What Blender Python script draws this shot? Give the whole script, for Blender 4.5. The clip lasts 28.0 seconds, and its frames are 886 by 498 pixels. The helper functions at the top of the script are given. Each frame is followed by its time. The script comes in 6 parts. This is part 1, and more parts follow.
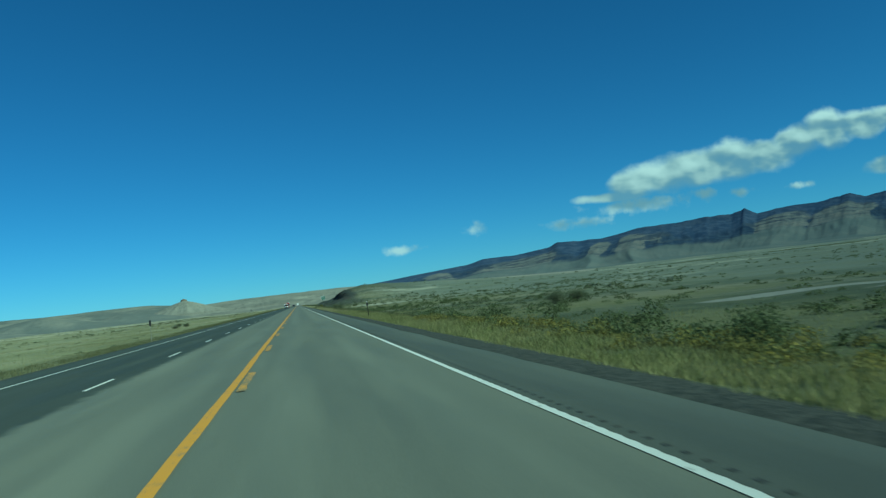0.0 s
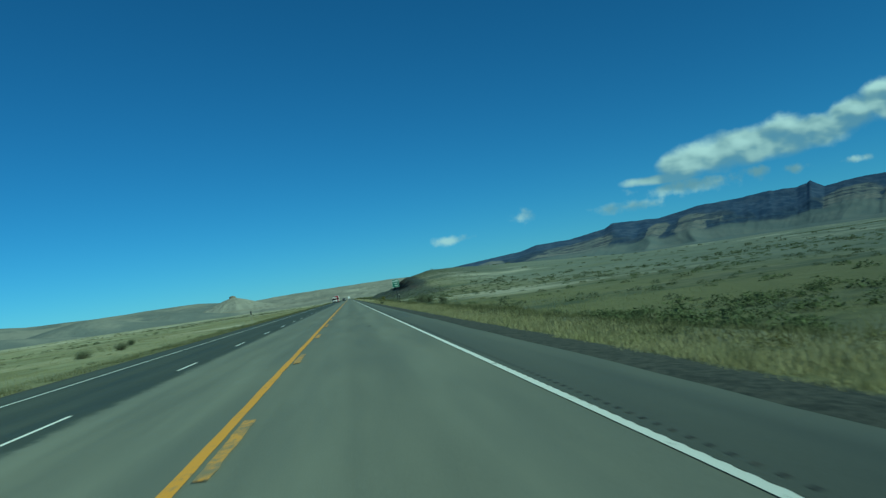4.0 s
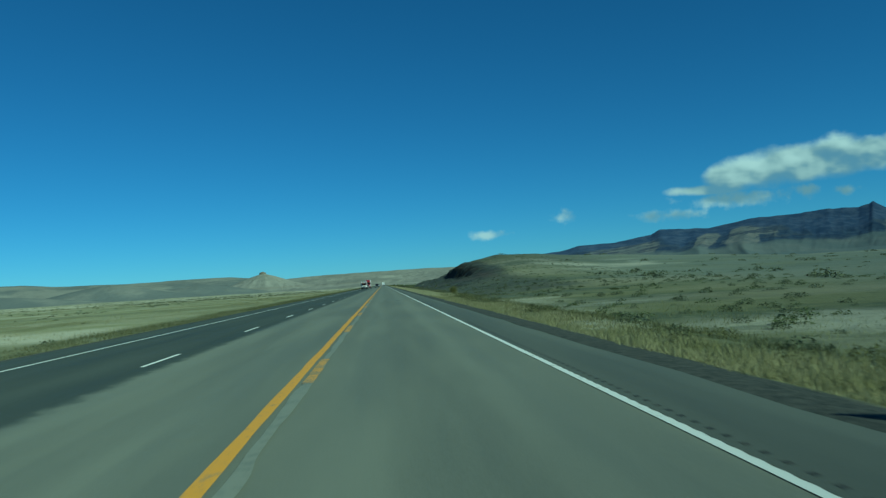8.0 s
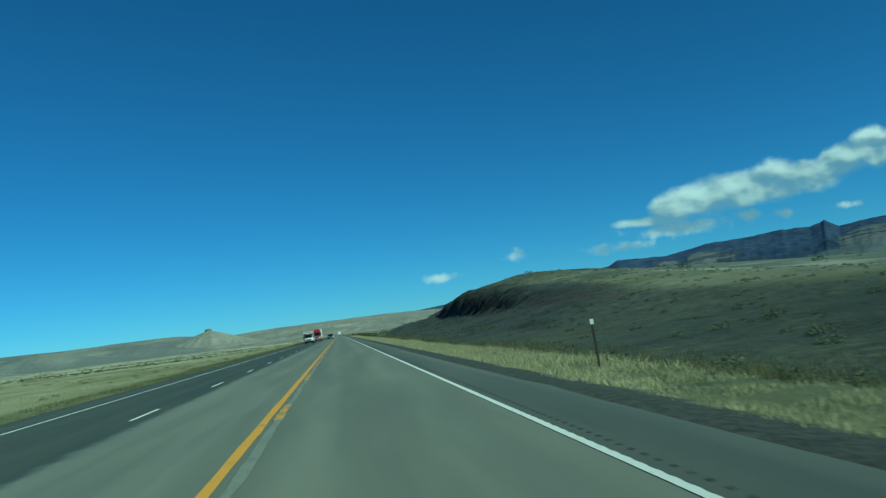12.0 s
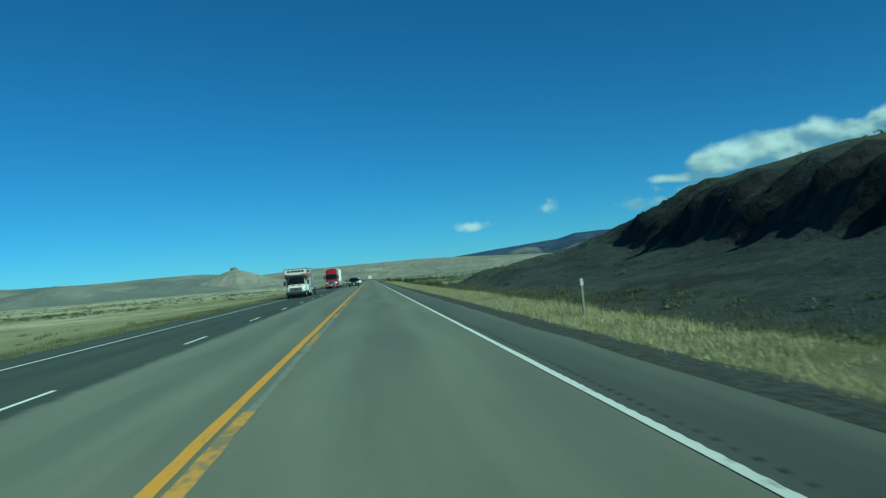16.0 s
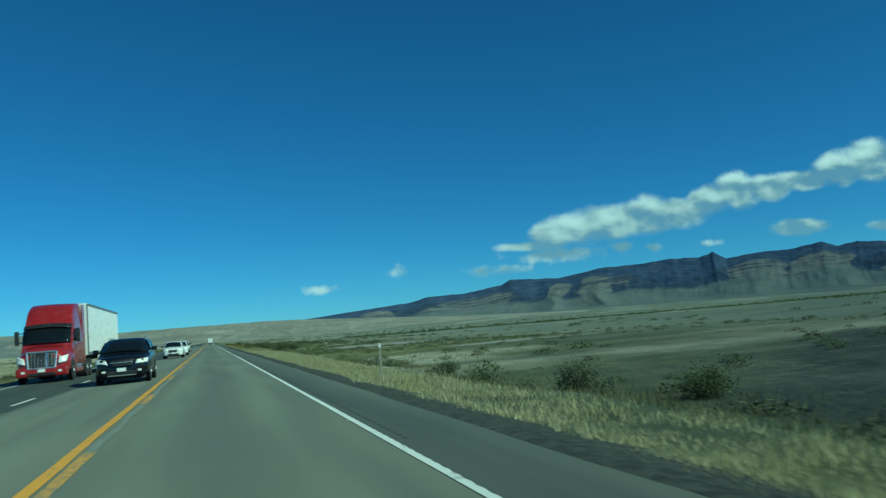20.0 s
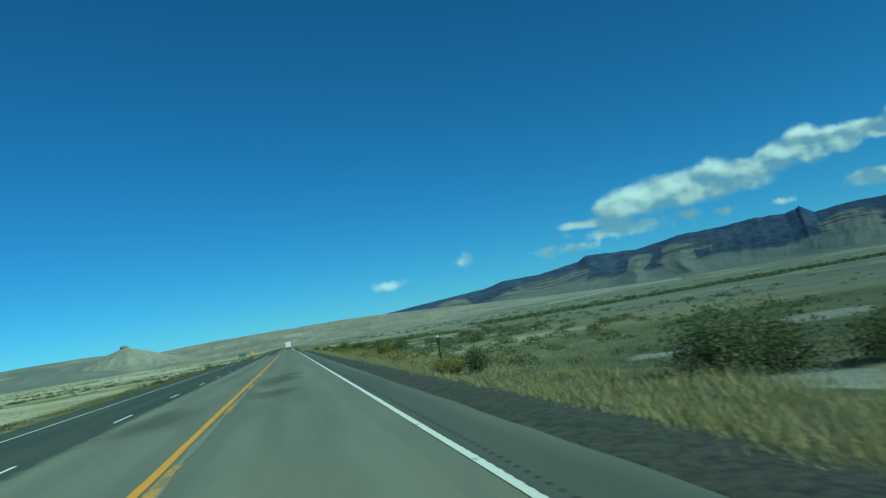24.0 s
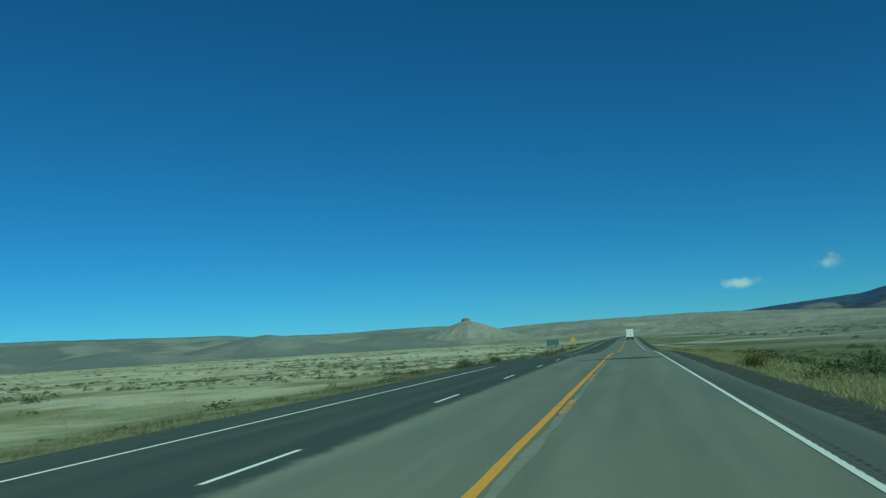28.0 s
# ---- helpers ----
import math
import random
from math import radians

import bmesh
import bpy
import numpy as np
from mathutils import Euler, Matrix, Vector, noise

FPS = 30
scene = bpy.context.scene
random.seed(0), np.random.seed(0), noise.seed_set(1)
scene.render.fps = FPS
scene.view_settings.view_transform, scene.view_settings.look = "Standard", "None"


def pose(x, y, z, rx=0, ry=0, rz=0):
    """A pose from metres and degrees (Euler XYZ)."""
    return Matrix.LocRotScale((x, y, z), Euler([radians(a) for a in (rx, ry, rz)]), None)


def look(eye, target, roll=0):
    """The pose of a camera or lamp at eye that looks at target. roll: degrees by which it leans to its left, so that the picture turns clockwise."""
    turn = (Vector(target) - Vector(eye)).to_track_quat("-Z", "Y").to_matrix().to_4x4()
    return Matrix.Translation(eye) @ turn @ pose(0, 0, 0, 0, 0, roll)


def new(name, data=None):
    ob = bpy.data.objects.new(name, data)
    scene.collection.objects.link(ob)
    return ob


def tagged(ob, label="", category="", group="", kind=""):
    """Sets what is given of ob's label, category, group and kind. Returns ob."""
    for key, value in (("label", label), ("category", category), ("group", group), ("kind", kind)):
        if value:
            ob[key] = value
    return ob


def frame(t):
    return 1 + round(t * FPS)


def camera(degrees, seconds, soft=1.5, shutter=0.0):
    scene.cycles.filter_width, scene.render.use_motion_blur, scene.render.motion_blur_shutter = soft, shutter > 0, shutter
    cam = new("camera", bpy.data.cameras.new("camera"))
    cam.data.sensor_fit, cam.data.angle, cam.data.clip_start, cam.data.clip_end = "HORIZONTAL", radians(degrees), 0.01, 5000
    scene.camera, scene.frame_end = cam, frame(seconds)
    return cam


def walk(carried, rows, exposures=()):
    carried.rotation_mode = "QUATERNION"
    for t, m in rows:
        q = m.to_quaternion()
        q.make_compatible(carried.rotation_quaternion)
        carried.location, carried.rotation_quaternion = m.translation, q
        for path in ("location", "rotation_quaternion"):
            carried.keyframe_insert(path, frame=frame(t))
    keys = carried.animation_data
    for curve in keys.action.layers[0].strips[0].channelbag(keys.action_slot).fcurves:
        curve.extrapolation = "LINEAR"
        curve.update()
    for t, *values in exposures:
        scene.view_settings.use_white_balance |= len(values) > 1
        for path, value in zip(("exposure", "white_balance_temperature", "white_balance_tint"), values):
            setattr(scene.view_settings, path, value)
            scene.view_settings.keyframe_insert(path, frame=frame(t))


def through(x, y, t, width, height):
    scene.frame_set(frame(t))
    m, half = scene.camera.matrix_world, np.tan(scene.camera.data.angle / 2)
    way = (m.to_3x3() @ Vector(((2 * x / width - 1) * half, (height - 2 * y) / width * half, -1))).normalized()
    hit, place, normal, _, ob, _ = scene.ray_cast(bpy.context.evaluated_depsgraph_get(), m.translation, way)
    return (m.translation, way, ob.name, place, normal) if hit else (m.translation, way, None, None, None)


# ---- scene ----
# ---------- the camera and its way ----------
# seconds, x, y, z, yaw (to the left), pitch (up), roll (leaning left)
PATH = [
    (0, 1.25, 0.00, 1.34, -10.67, 2.77, -6.63),
    (0.5, 1.34, 14.66, 1.35, -8.78, 4.42, -6.76),
    (1, 1.42, 29.32, 1.36, -9.23, 3.63, -5.77),
    (1.5, 1.52, 43.99, 1.33, -10.61, 3.96, -6.75),
    (2, 1.61, 58.65, 1.31, -10.82, 1.74, -7.48),
    (2.5, 1.61, 73.19, 1.31, -9.06, 3.31, -9.58),
    (4.5, 1.58, 131.35, 1.33, -4.90, 2.53, -6.90),
    (5, 1.58, 145.89, 1.33, -1.74, 3.02, -4.62),
    (5.5, 1.50, 160.64, 1.34, -2.07, 3.42, -4.56),
    (6, 1.41, 175.38, 1.35, -2.17, 3.82, -3.84),
    (6.5, 1.33, 190.12, 1.35, -1.07, 3.70, -4.29),
    (7, 1.26, 204.87, 1.34, -2.79, 3.69, -3.31),
    (7.5, 1.28, 219.61, 1.33, -2.90, 4.49, -4.88),
    (8, 1.29, 234.35, 1.31, -4.45, 2.24, -3.78),
    (8.5, 1.38, 249.20, 1.32, -5.43, 4.51, -4.31),
    (9, 1.46, 264.04, 1.32, -6.59, 4.90, -4.36),
    (9.5, 1.50, 278.89, 1.34, -6.23, 4.86, -5.48),
    (10, 1.53, 293.73, 1.35, -7.27, 5.28, -6.72),
    (10.5, 1.54, 308.58, 1.34, -7.10, 6.03, -6.98),
    (11, 1.55, 323.42, 1.34, -8.09, 6.95, -7.87),
    (11.5, 1.47, 338.27, 1.34, -8.16, 6.64, -7.26),
    (12, 1.39, 353.11, 1.35, -8.07, 5.05, -7.42),
    (12.5, 1.42, 367.98, 1.34, -7.68, 5.12, -7.12),
    (14.5, 1.51, 427.44, 1.32, -9.73, 3.84, -8.70),
    (15, 1.53, 442.31, 1.31, -8.39, 3.14, -7.24),
    (15.5, 1.55, 457.23, 1.32, -6.81, 2.42, -6.34),
    (16, 1.57, 472.15, 1.32, -5.38, 1.61, -5.16),
    (16.5, 1.63, 487.07, 1.32, -4.85, 2.11, -4.24),
    (17, 1.68, 501.99, 1.32, -5.00, 2.29, -4.79),
    (17.5, 1.71, 516.91, 1.32, -4.80, 4.08, -5.04),
    (18, 1.70, 531.84, 1.32, -8.22, 3.11, -5.06),
    (18.5, 1.69, 546.76, 1.32, -7.93, 3.13, -5.63),
    (19, 1.68, 561.68, 1.31, -9.22, 2.52, -6.31),
    (19.5, 1.69, 576.71, 1.31, -10.86, 2.48, -5.54),
    (20, 1.71, 591.74, 1.30, -16.57, 5.28, -4.54),
    (20.5, 1.72, 606.76, 1.32, -21.81, 4.50, -6.18),
    (22.5, 1.74, 666.88, 1.41, -20.95, 6.15, -8.80),
    (23, 1.74, 681.90, 1.44, -17.44, 5.59, -9.55),
    (23.5, 1.84, 696.93, 1.42, -15.99, 4.58, -9.09),
    (24, 1.94, 711.96, 1.42, -11.82, 4.98, -9.57),
    (24.5, 1.89, 726.44, 1.40, -8.97, 6.21, -7.74),
    (25, 1.85, 740.92, 1.38, -5.24, 7.39, -7.31),
    (25.5, 1.75, 755.30, 1.36, -2.22, 4.10, -6.93),
    (26, 1.66, 769.67, 1.33, 3.57, 3.40, -3.99),
    (26.5, 1.62, 784.05, 1.34, 9.17, 4.00, -4.32),
    (27, 1.60, 798.43, 1.35, 11.43, 5.70, -2.84),
    (27.5, 1.59, 812.81, 1.39, 13.98, 6.09, -3.97),
    (28, 1.57, 827.19, 1.44, 12.61, 6.94, -3.62),
]


def aim(x, y, z, yaw, pitch, roll):
    a, p = radians(yaw), radians(pitch)
    ahead = Vector((-math.sin(a) * math.cos(p), math.cos(a) * math.cos(p), math.sin(p)))
    return look((x, y, z), Vector((x, y, z)) + ahead, roll)


cam = camera(57.9, 28.0, soft=1.35, shutter=0.12)
EXPOSURE, KELVIN, TINT = -0.02, 5850, -48
GAIN = [(0.0, 0.0), (5.0, -0.14), (8.0, -0.15), (11.0, 0.0), (15.0, 0.06), (19.0, 0.02), (23.0, 0.08), (24.0, 0.12), (25.0, 0.07), (26.0, -0.24), (28.0, -0.24)]
walk(cam, [(t, aim(*row)) for t, *row in PATH], [(t, EXPOSURE + e, KELVIN, TINT) for t, e in GAIN])

# ---------- sky, clouds and sun ----------
SUN_WAY = Vector((0.59, -0.56, 0.59)).normalized()
SKY_TINT = (0.415, 0.688, 1.10)
world = bpy.data.worlds.new("sky")
scene.world = world
world.use_nodes = True


class Nodes:
    """Short ways to wire shader nodes."""

    def __init__(self, tree):
        self.tree = tree
        tree.nodes.clear()

    def add(self, kind, ins=(), **props):
        n = self.tree.nodes.new(kind)
        for k, v in props.items():
            if k == "operation":
                n.operation = v
            elif k == "blend_type":
                n.blend_type = v
            elif k == "data_type":
                n.data_type = v
            elif k == "noise_dimensions":
                n.noise_dimensions = v
            elif k == "normalize":
                n.normalize = v
            elif k == "feature":
                n.feature = v
            elif k == "wave_type":
                n.wave_type = v
        items = ins.items() if isinstance(ins, dict) else enumerate(ins)
        for k, v in items:
            if v is None:
                continue
            if isinstance(v, bpy.types.NodeSocket):
                self.tree.links.new(v, n.inputs[k])
            else:
                n.inputs[k].default_value = v
        return n

    def math(self, op, a, b=None, c=None):
        return self.add("ShaderNodeMath", (a, b, c), operation=op).outputs[0]

    def vec(self, op, a, b=None):
        n = self.add("ShaderNodeVectorMath", (a, b), operation=op)
        return n.outputs["Value"] if op in ("LENGTH", "DOT_PRODUCT") else n.outputs[0]

    def noise(self, vector, scale, detail=4.0, rough=0.55, distort=0.0):
        n = self.add("ShaderNodeTexNoise", {"Vector": vector, "Scale": scale, "Detail": detail, "Roughness": rough, "Distortion": distort})
        return n.outputs[0]

    def mix(self, fac, a, b, blend="MIX"):
        n = self.add("ShaderNodeMix", data_type="RGBA", blend_type=blend)
        for k, v in ((0, fac), (6, a), (7, b)):
            if isinstance(v, bpy.types.NodeSocket):
                self.tree.links.new(v, n.inputs[k])
            else:
                n.inputs[k].default_value = v if k == 0 else (*v[:3], 1.0)
        return n.outputs[2]

    def span(self, value, a, b, c=0.0, d=1.0):
        n = self.add("ShaderNodeMapRange", (value, a, b, c, d))
        n.interpolation_type = "SMOOTHSTEP"
        return n.outputs[0]

    def xyz(self, vector):
        return self.add("ShaderNodeSeparateXYZ", (vector,)).outputs

    def join(self, x, y, z=0.0):
        return self.add("ShaderNodeCombineXYZ", (x, y, z)).outputs[0]


# clouds: lobes by bearing (x/y), height (z/y) and their half sizes
CLOUDS = [
    (0.43, 0.094, 0.050, 0.007), (0.45, 0.106, 0.034, 0.015), (0.50, 0.114, 0.048, 0.022), (0.55, 0.120, 0.046, 0.026),
    (0.605, 0.126, 0.044, 0.027), (0.655, 0.131, 0.040, 0.022), (0.705, 0.147, 0.036, 0.021), (0.755, 0.159, 0.036, 0.026),
    (0.81, 0.163, 0.042, 0.018), (0.875, 0.173, 0.048, 0.015), (0.945, 0.190, 0.045, 0.026), (1.01, 0.203, 0.055, 0.032), (1.06, 0.197, 0.035, 0.018),
    (0.855, 0.102, 0.052, 0.013), (1.05, 0.099, 0.055, 0.010),
]
WISPS = [(0.375, 0.0645, 0.046, 0.0085), (0.46, 0.080, 0.075, 0.013), (0.555, 0.0865, 0.021, 0.010), (0.612, 0.084, 0.020, 0.007), (0.231, 0.068, 0.0165, 0.0125), (0.13, 0.0525, 0.028, 0.0065), (0.70, 0.085, 0.02, 0.006)]
w = Nodes(world.node_tree)
sky = w.add("ShaderNodeTexSky")
sky.sky_type, sky.sun_disc = "NISHITA", False
sky.sun_elevation, sky.sun_rotation = math.asin(SUN_WAY.z), math.atan2(SUN_WAY.x, SUN_WAY.y)
sky.altitude, sky.air_density, sky.dust_density, sky.ozone_density = 2400, 0.9, 0.35, 3.0
way = w.add("ShaderNodeTexCoord").outputs["Generated"]
wx, wy, wz = w.xyz(way)
ahead = w.math("MAXIMUM", wy, 0.02)
u, v = w.math("DIVIDE", wx, ahead), w.math("DIVIDE", wz, ahead)
uv = w.join(u, v)


def gathered(lobes):
    """How far a direction lies outside the lobes; below 1 is inside."""
    got = None
    for cu, cv, ru, rv in lobes:
        d = w.vec("LENGTH", w.vec("MULTIPLY", w.vec("SUBTRACT", uv, (cu, cv, 0)), (1 / ru, 1 / rv, 0)))
        got = d if got is None else w.add("ShaderNodeMath", (got, d, 0.4), operation="SMOOTH_MIN").outputs[0]
    return got


field, thin = gathered(CLOUDS), gathered(WISPS)
stretched = w.vec("MULTIPLY", uv, (1, 1.35, 0))
lump = w.noise(stretched, 19, 7, 0.52)
billows = w.vec("MULTIPLY", uv, (0.9, 1.6, 0))
soft_lump = w.noise(billows, 20, 2.6, 0.45)
lump_lit = w.noise(w.vec("ADD", billows, (0.007, 0.018, 0)), 20, 2.6, 0.45)
body = w.math("ADD", w.math("SUBTRACT", 1.06, field), w.math("MULTIPLY", w.math("SUBTRACT", lump, 0.5), 1.25))
cover = w.span(body, -0.20, 0.38)
wisp = w.span(w.math("ADD", w.math("SUBTRACT", 1.0, thin), w.math("MULTIPLY", w.math("SUBTRACT", w.noise(uv, 42, 5, 0.55), 0.5), 2.6)), -0.1, 1.0, 0.0, 0.78)
floor_line = w.math("ADD", w.math("MULTIPLY", w.math("SUBTRACT", u, 0.42), 0.175), 0.088)
above = w.span(w.math("SUBTRACT", v, floor_line), -0.006, 0.058)
edge_lit = w.span(w.math("SUBTRACT", soft_lump, lump_lit), -0.26, 0.26, -0.28, 0.42)
lit = w.math("ADD", w.math("ADD", w.math("MULTIPLY", above, 0.78), edge_lit), w.span(field, 1.3, 2.2, 0.0, 0.34))
cloud_colour = w.mix(w.span(lit, -0.12, 0.88), (2.7, 3.7, 5.1), (7.2, 8.0, 9.6))
soft_cover = w.math("MULTIPLY", cover, w.span(lit, -0.15, 0.40, 0.58, 0.98))
shown = w.math("MULTIPLY", w.math("MAXIMUM", soft_cover, wisp), w.math("GREATER_THAN", wy, 0.05))
deep = w.mix(1.0, sky.outputs[0], SKY_TINT, "MULTIPLY")
out_colour = w.mix(shown, deep, cloud_colour)
back = w.add("ShaderNodeBackground", (out_colour, 0.085))
w.tree.links.new(back.outputs[0], w.add("ShaderNodeOutputWorld").inputs[0])

sun = new("sun", bpy.data.lights.new("sun", "SUN"))
sun.data.energy, sun.data.angle, sun.data.color = 3.6, radians(0.55), (1.0, 0.96, 0.91)
sun.matrix_world = look(SUN_WAY * 100, (0, 0, 0))


# ---------- materials ----------
def material(name, rough=0.8, metal=0.0, spec=None):
    """A node material: its nodes and its Principled shader, wired to the output."""
    m = bpy.data.materials.new(name)
    m.use_nodes = True
    n = Nodes(m.node_tree)
    p = n.add("ShaderNodeBsdfPrincipled")
    p.inputs["Roughness"].default_value, p.inputs["Metallic"].default_value = rough, metal
    if spec is not None:
        p.inputs["Specular IOR Level"].default_value = spec
    n.tree.links.new(p.outputs[0], n.add("ShaderNodeOutputMaterial").inputs[0])
    return m, n, p


def wire(n, a, p, key):
    n.tree.links.new(a, p.inputs[key])


def bump(n, p, height, strength, distance):
    b = n.add("ShaderNodeBump", {"Strength": strength, "Distance": distance, "Height": height})
    wire(n, b.outputs[0], p, "Normal")


def place(n):
    return n.add("ShaderNodeNewGeometry").outputs["Position"]


def plain(name, colour, rough=0.5, metal=0.0, dirt=0.15, scale=3.0, coat=0.0):
    """Paint, plastic or metal with a little dust and unevenness."""
    m, n, p = material(name, rough, metal)
    at = n.add("ShaderNodeTexCoord").outputs["Object"]
    d = n.noise(at, scale, 5, 0.6)
    dusty = tuple(c * 0.6 + 0.4 * k for c, k in zip(colour, (0.26, 0.23, 0.18)))
    wire(n, n.mix(n.span(d, 0.42, 0.75, 0.0, dirt * 2), colour, dusty), p, "Base Color")
    wire(n, n.span(d, 0.3, 0.8, max(rough - 0.08, 0.02), min(rough + 0.2, 1.0)), p, "Roughness")
    p.inputs["Coat Weight"].default_value = coat
    return m


def asphalt(name, dark, light, worn, blend=None):
    """Worn asphalt; blend: the older surface's colours, showing through along a patchy inner seam."""
    m, n, p = material(name, 0.8, spec=0.25)
    p.inputs["Diffuse Roughness"].default_value = 1.0
    at = place(n)
    x, y, z = n.xyz(at)
    grain = n.noise(at, 55, 3, 0.7)
    blotch = n.noise(n.join(n.math("MULTIPLY", x, 0.9), n.math("MULTIPLY", y, 0.07)), 1.0, 5, 0.6)
    fine = n.noise(at, 7, 4, 0.6)
    if blend:
        drift = n.math("ADD", n.math("MULTIPLY", n.math("SUBTRACT", n.noise(at, 1.3, 5, 0.65), 0.5), 0.7), n.math("MULTIPLY", n.math("SUBTRACT", fine, 0.5), 0.5))
        seam = n.span(n.math("ADD", x, drift), -3.30, -2.90)
        dark, light, worn = (n.mix(seam, new_tone, old_tone) for new_tone, old_tone in zip((dark, light, worn), blend))
    c = n.mix(n.span(blotch, 0.3, 0.72), dark, light)
    c = n.mix(n.span(grain, 0.35, 0.75, 0, 0.45), c, worn)
    c = n.mix(n.span(fine, 0.6, 0.8, 0, 0.12), c, (0.05, 0.055, 0.048))
    # paler wheel paths, polished by traffic
    track = n.math("ABSOLUTE", n.math("SUBTRACT", n.math("ABSOLUTE", n.math("SUBTRACT", n.math("PINGPONG", x, 3.66), 1.83)), 0.9))
    c = n.mix(n.math("MULTIPLY", n.span(track, 0.12, 0.55, 0.30, 0.0), n.span(blotch, 0.3, 0.7, 0.4, 1.0)), c, worn)
    wire(n, c, p, "Base Color")
    wire(n, n.span(blotch, 0.3, 0.7, 0.66, 0.88), p, "Roughness")
    bump(n, p, grain, 0.5, 0.01)
    return m


def paint(name, colour, under, wear):
    """Road paint, worn through to the asphalt."""
    m, n, p = material(name, 0.7)
    p.inputs["Diffuse Roughness"].default_value = 0.8
    at = place(n)
    a, b = n.noise(at, 9, 5, 0.7), n.noise(at, 1.1, 3, 0.5)
    gone = n.span(n.math("ADD", a, n.math("MULTIPLY", b, 0.5)), 0.98 - wear, 1.12 - wear)
    wire(n, n.mix(gone, colour, under), p, "Base Color")
    bump(n, p, a, 0.3, 0.004)
    return m


def stuff_material(name, colours, rough=0.9, through=0.25):
    """Leaves and blades, each of its own tone."""
    m, n, p = material(name, rough, spec=0.15)
    r = n.add("ShaderNodeNewGeometry").outputs["Random Per Island"]
    at = place(n)
    c = n.mix(n.span(r, 0.0, 0.6), colours[0], colours[1])
    c = n.mix(n.span(n.noise(at, 0.16, 3), 0.42, 0.62), c, n.mix(r, colours[1], colours[2]))
    c = n.mix(n.span(r, 0.85, 0.9, 0, 0.8), c, colours[2])
    c = n.mix(n.span(n.noise(at, 0.75, 3), 0.50, 0.66, 0, 0.7), c, colours[2])
    wire(n, c, p, "Base Color")
    t = n.add("ShaderNodeBsdfTranslucent", (c,))
    s = n.add("ShaderNodeMixShader", (through, p.outputs[0], t.outputs[0]))
    out = [k for k in n.tree.nodes if k.bl_idname == "ShaderNodeOutputMaterial"][0]
    n.tree.links.new(s.outputs[0], out.inputs[0])
    return m


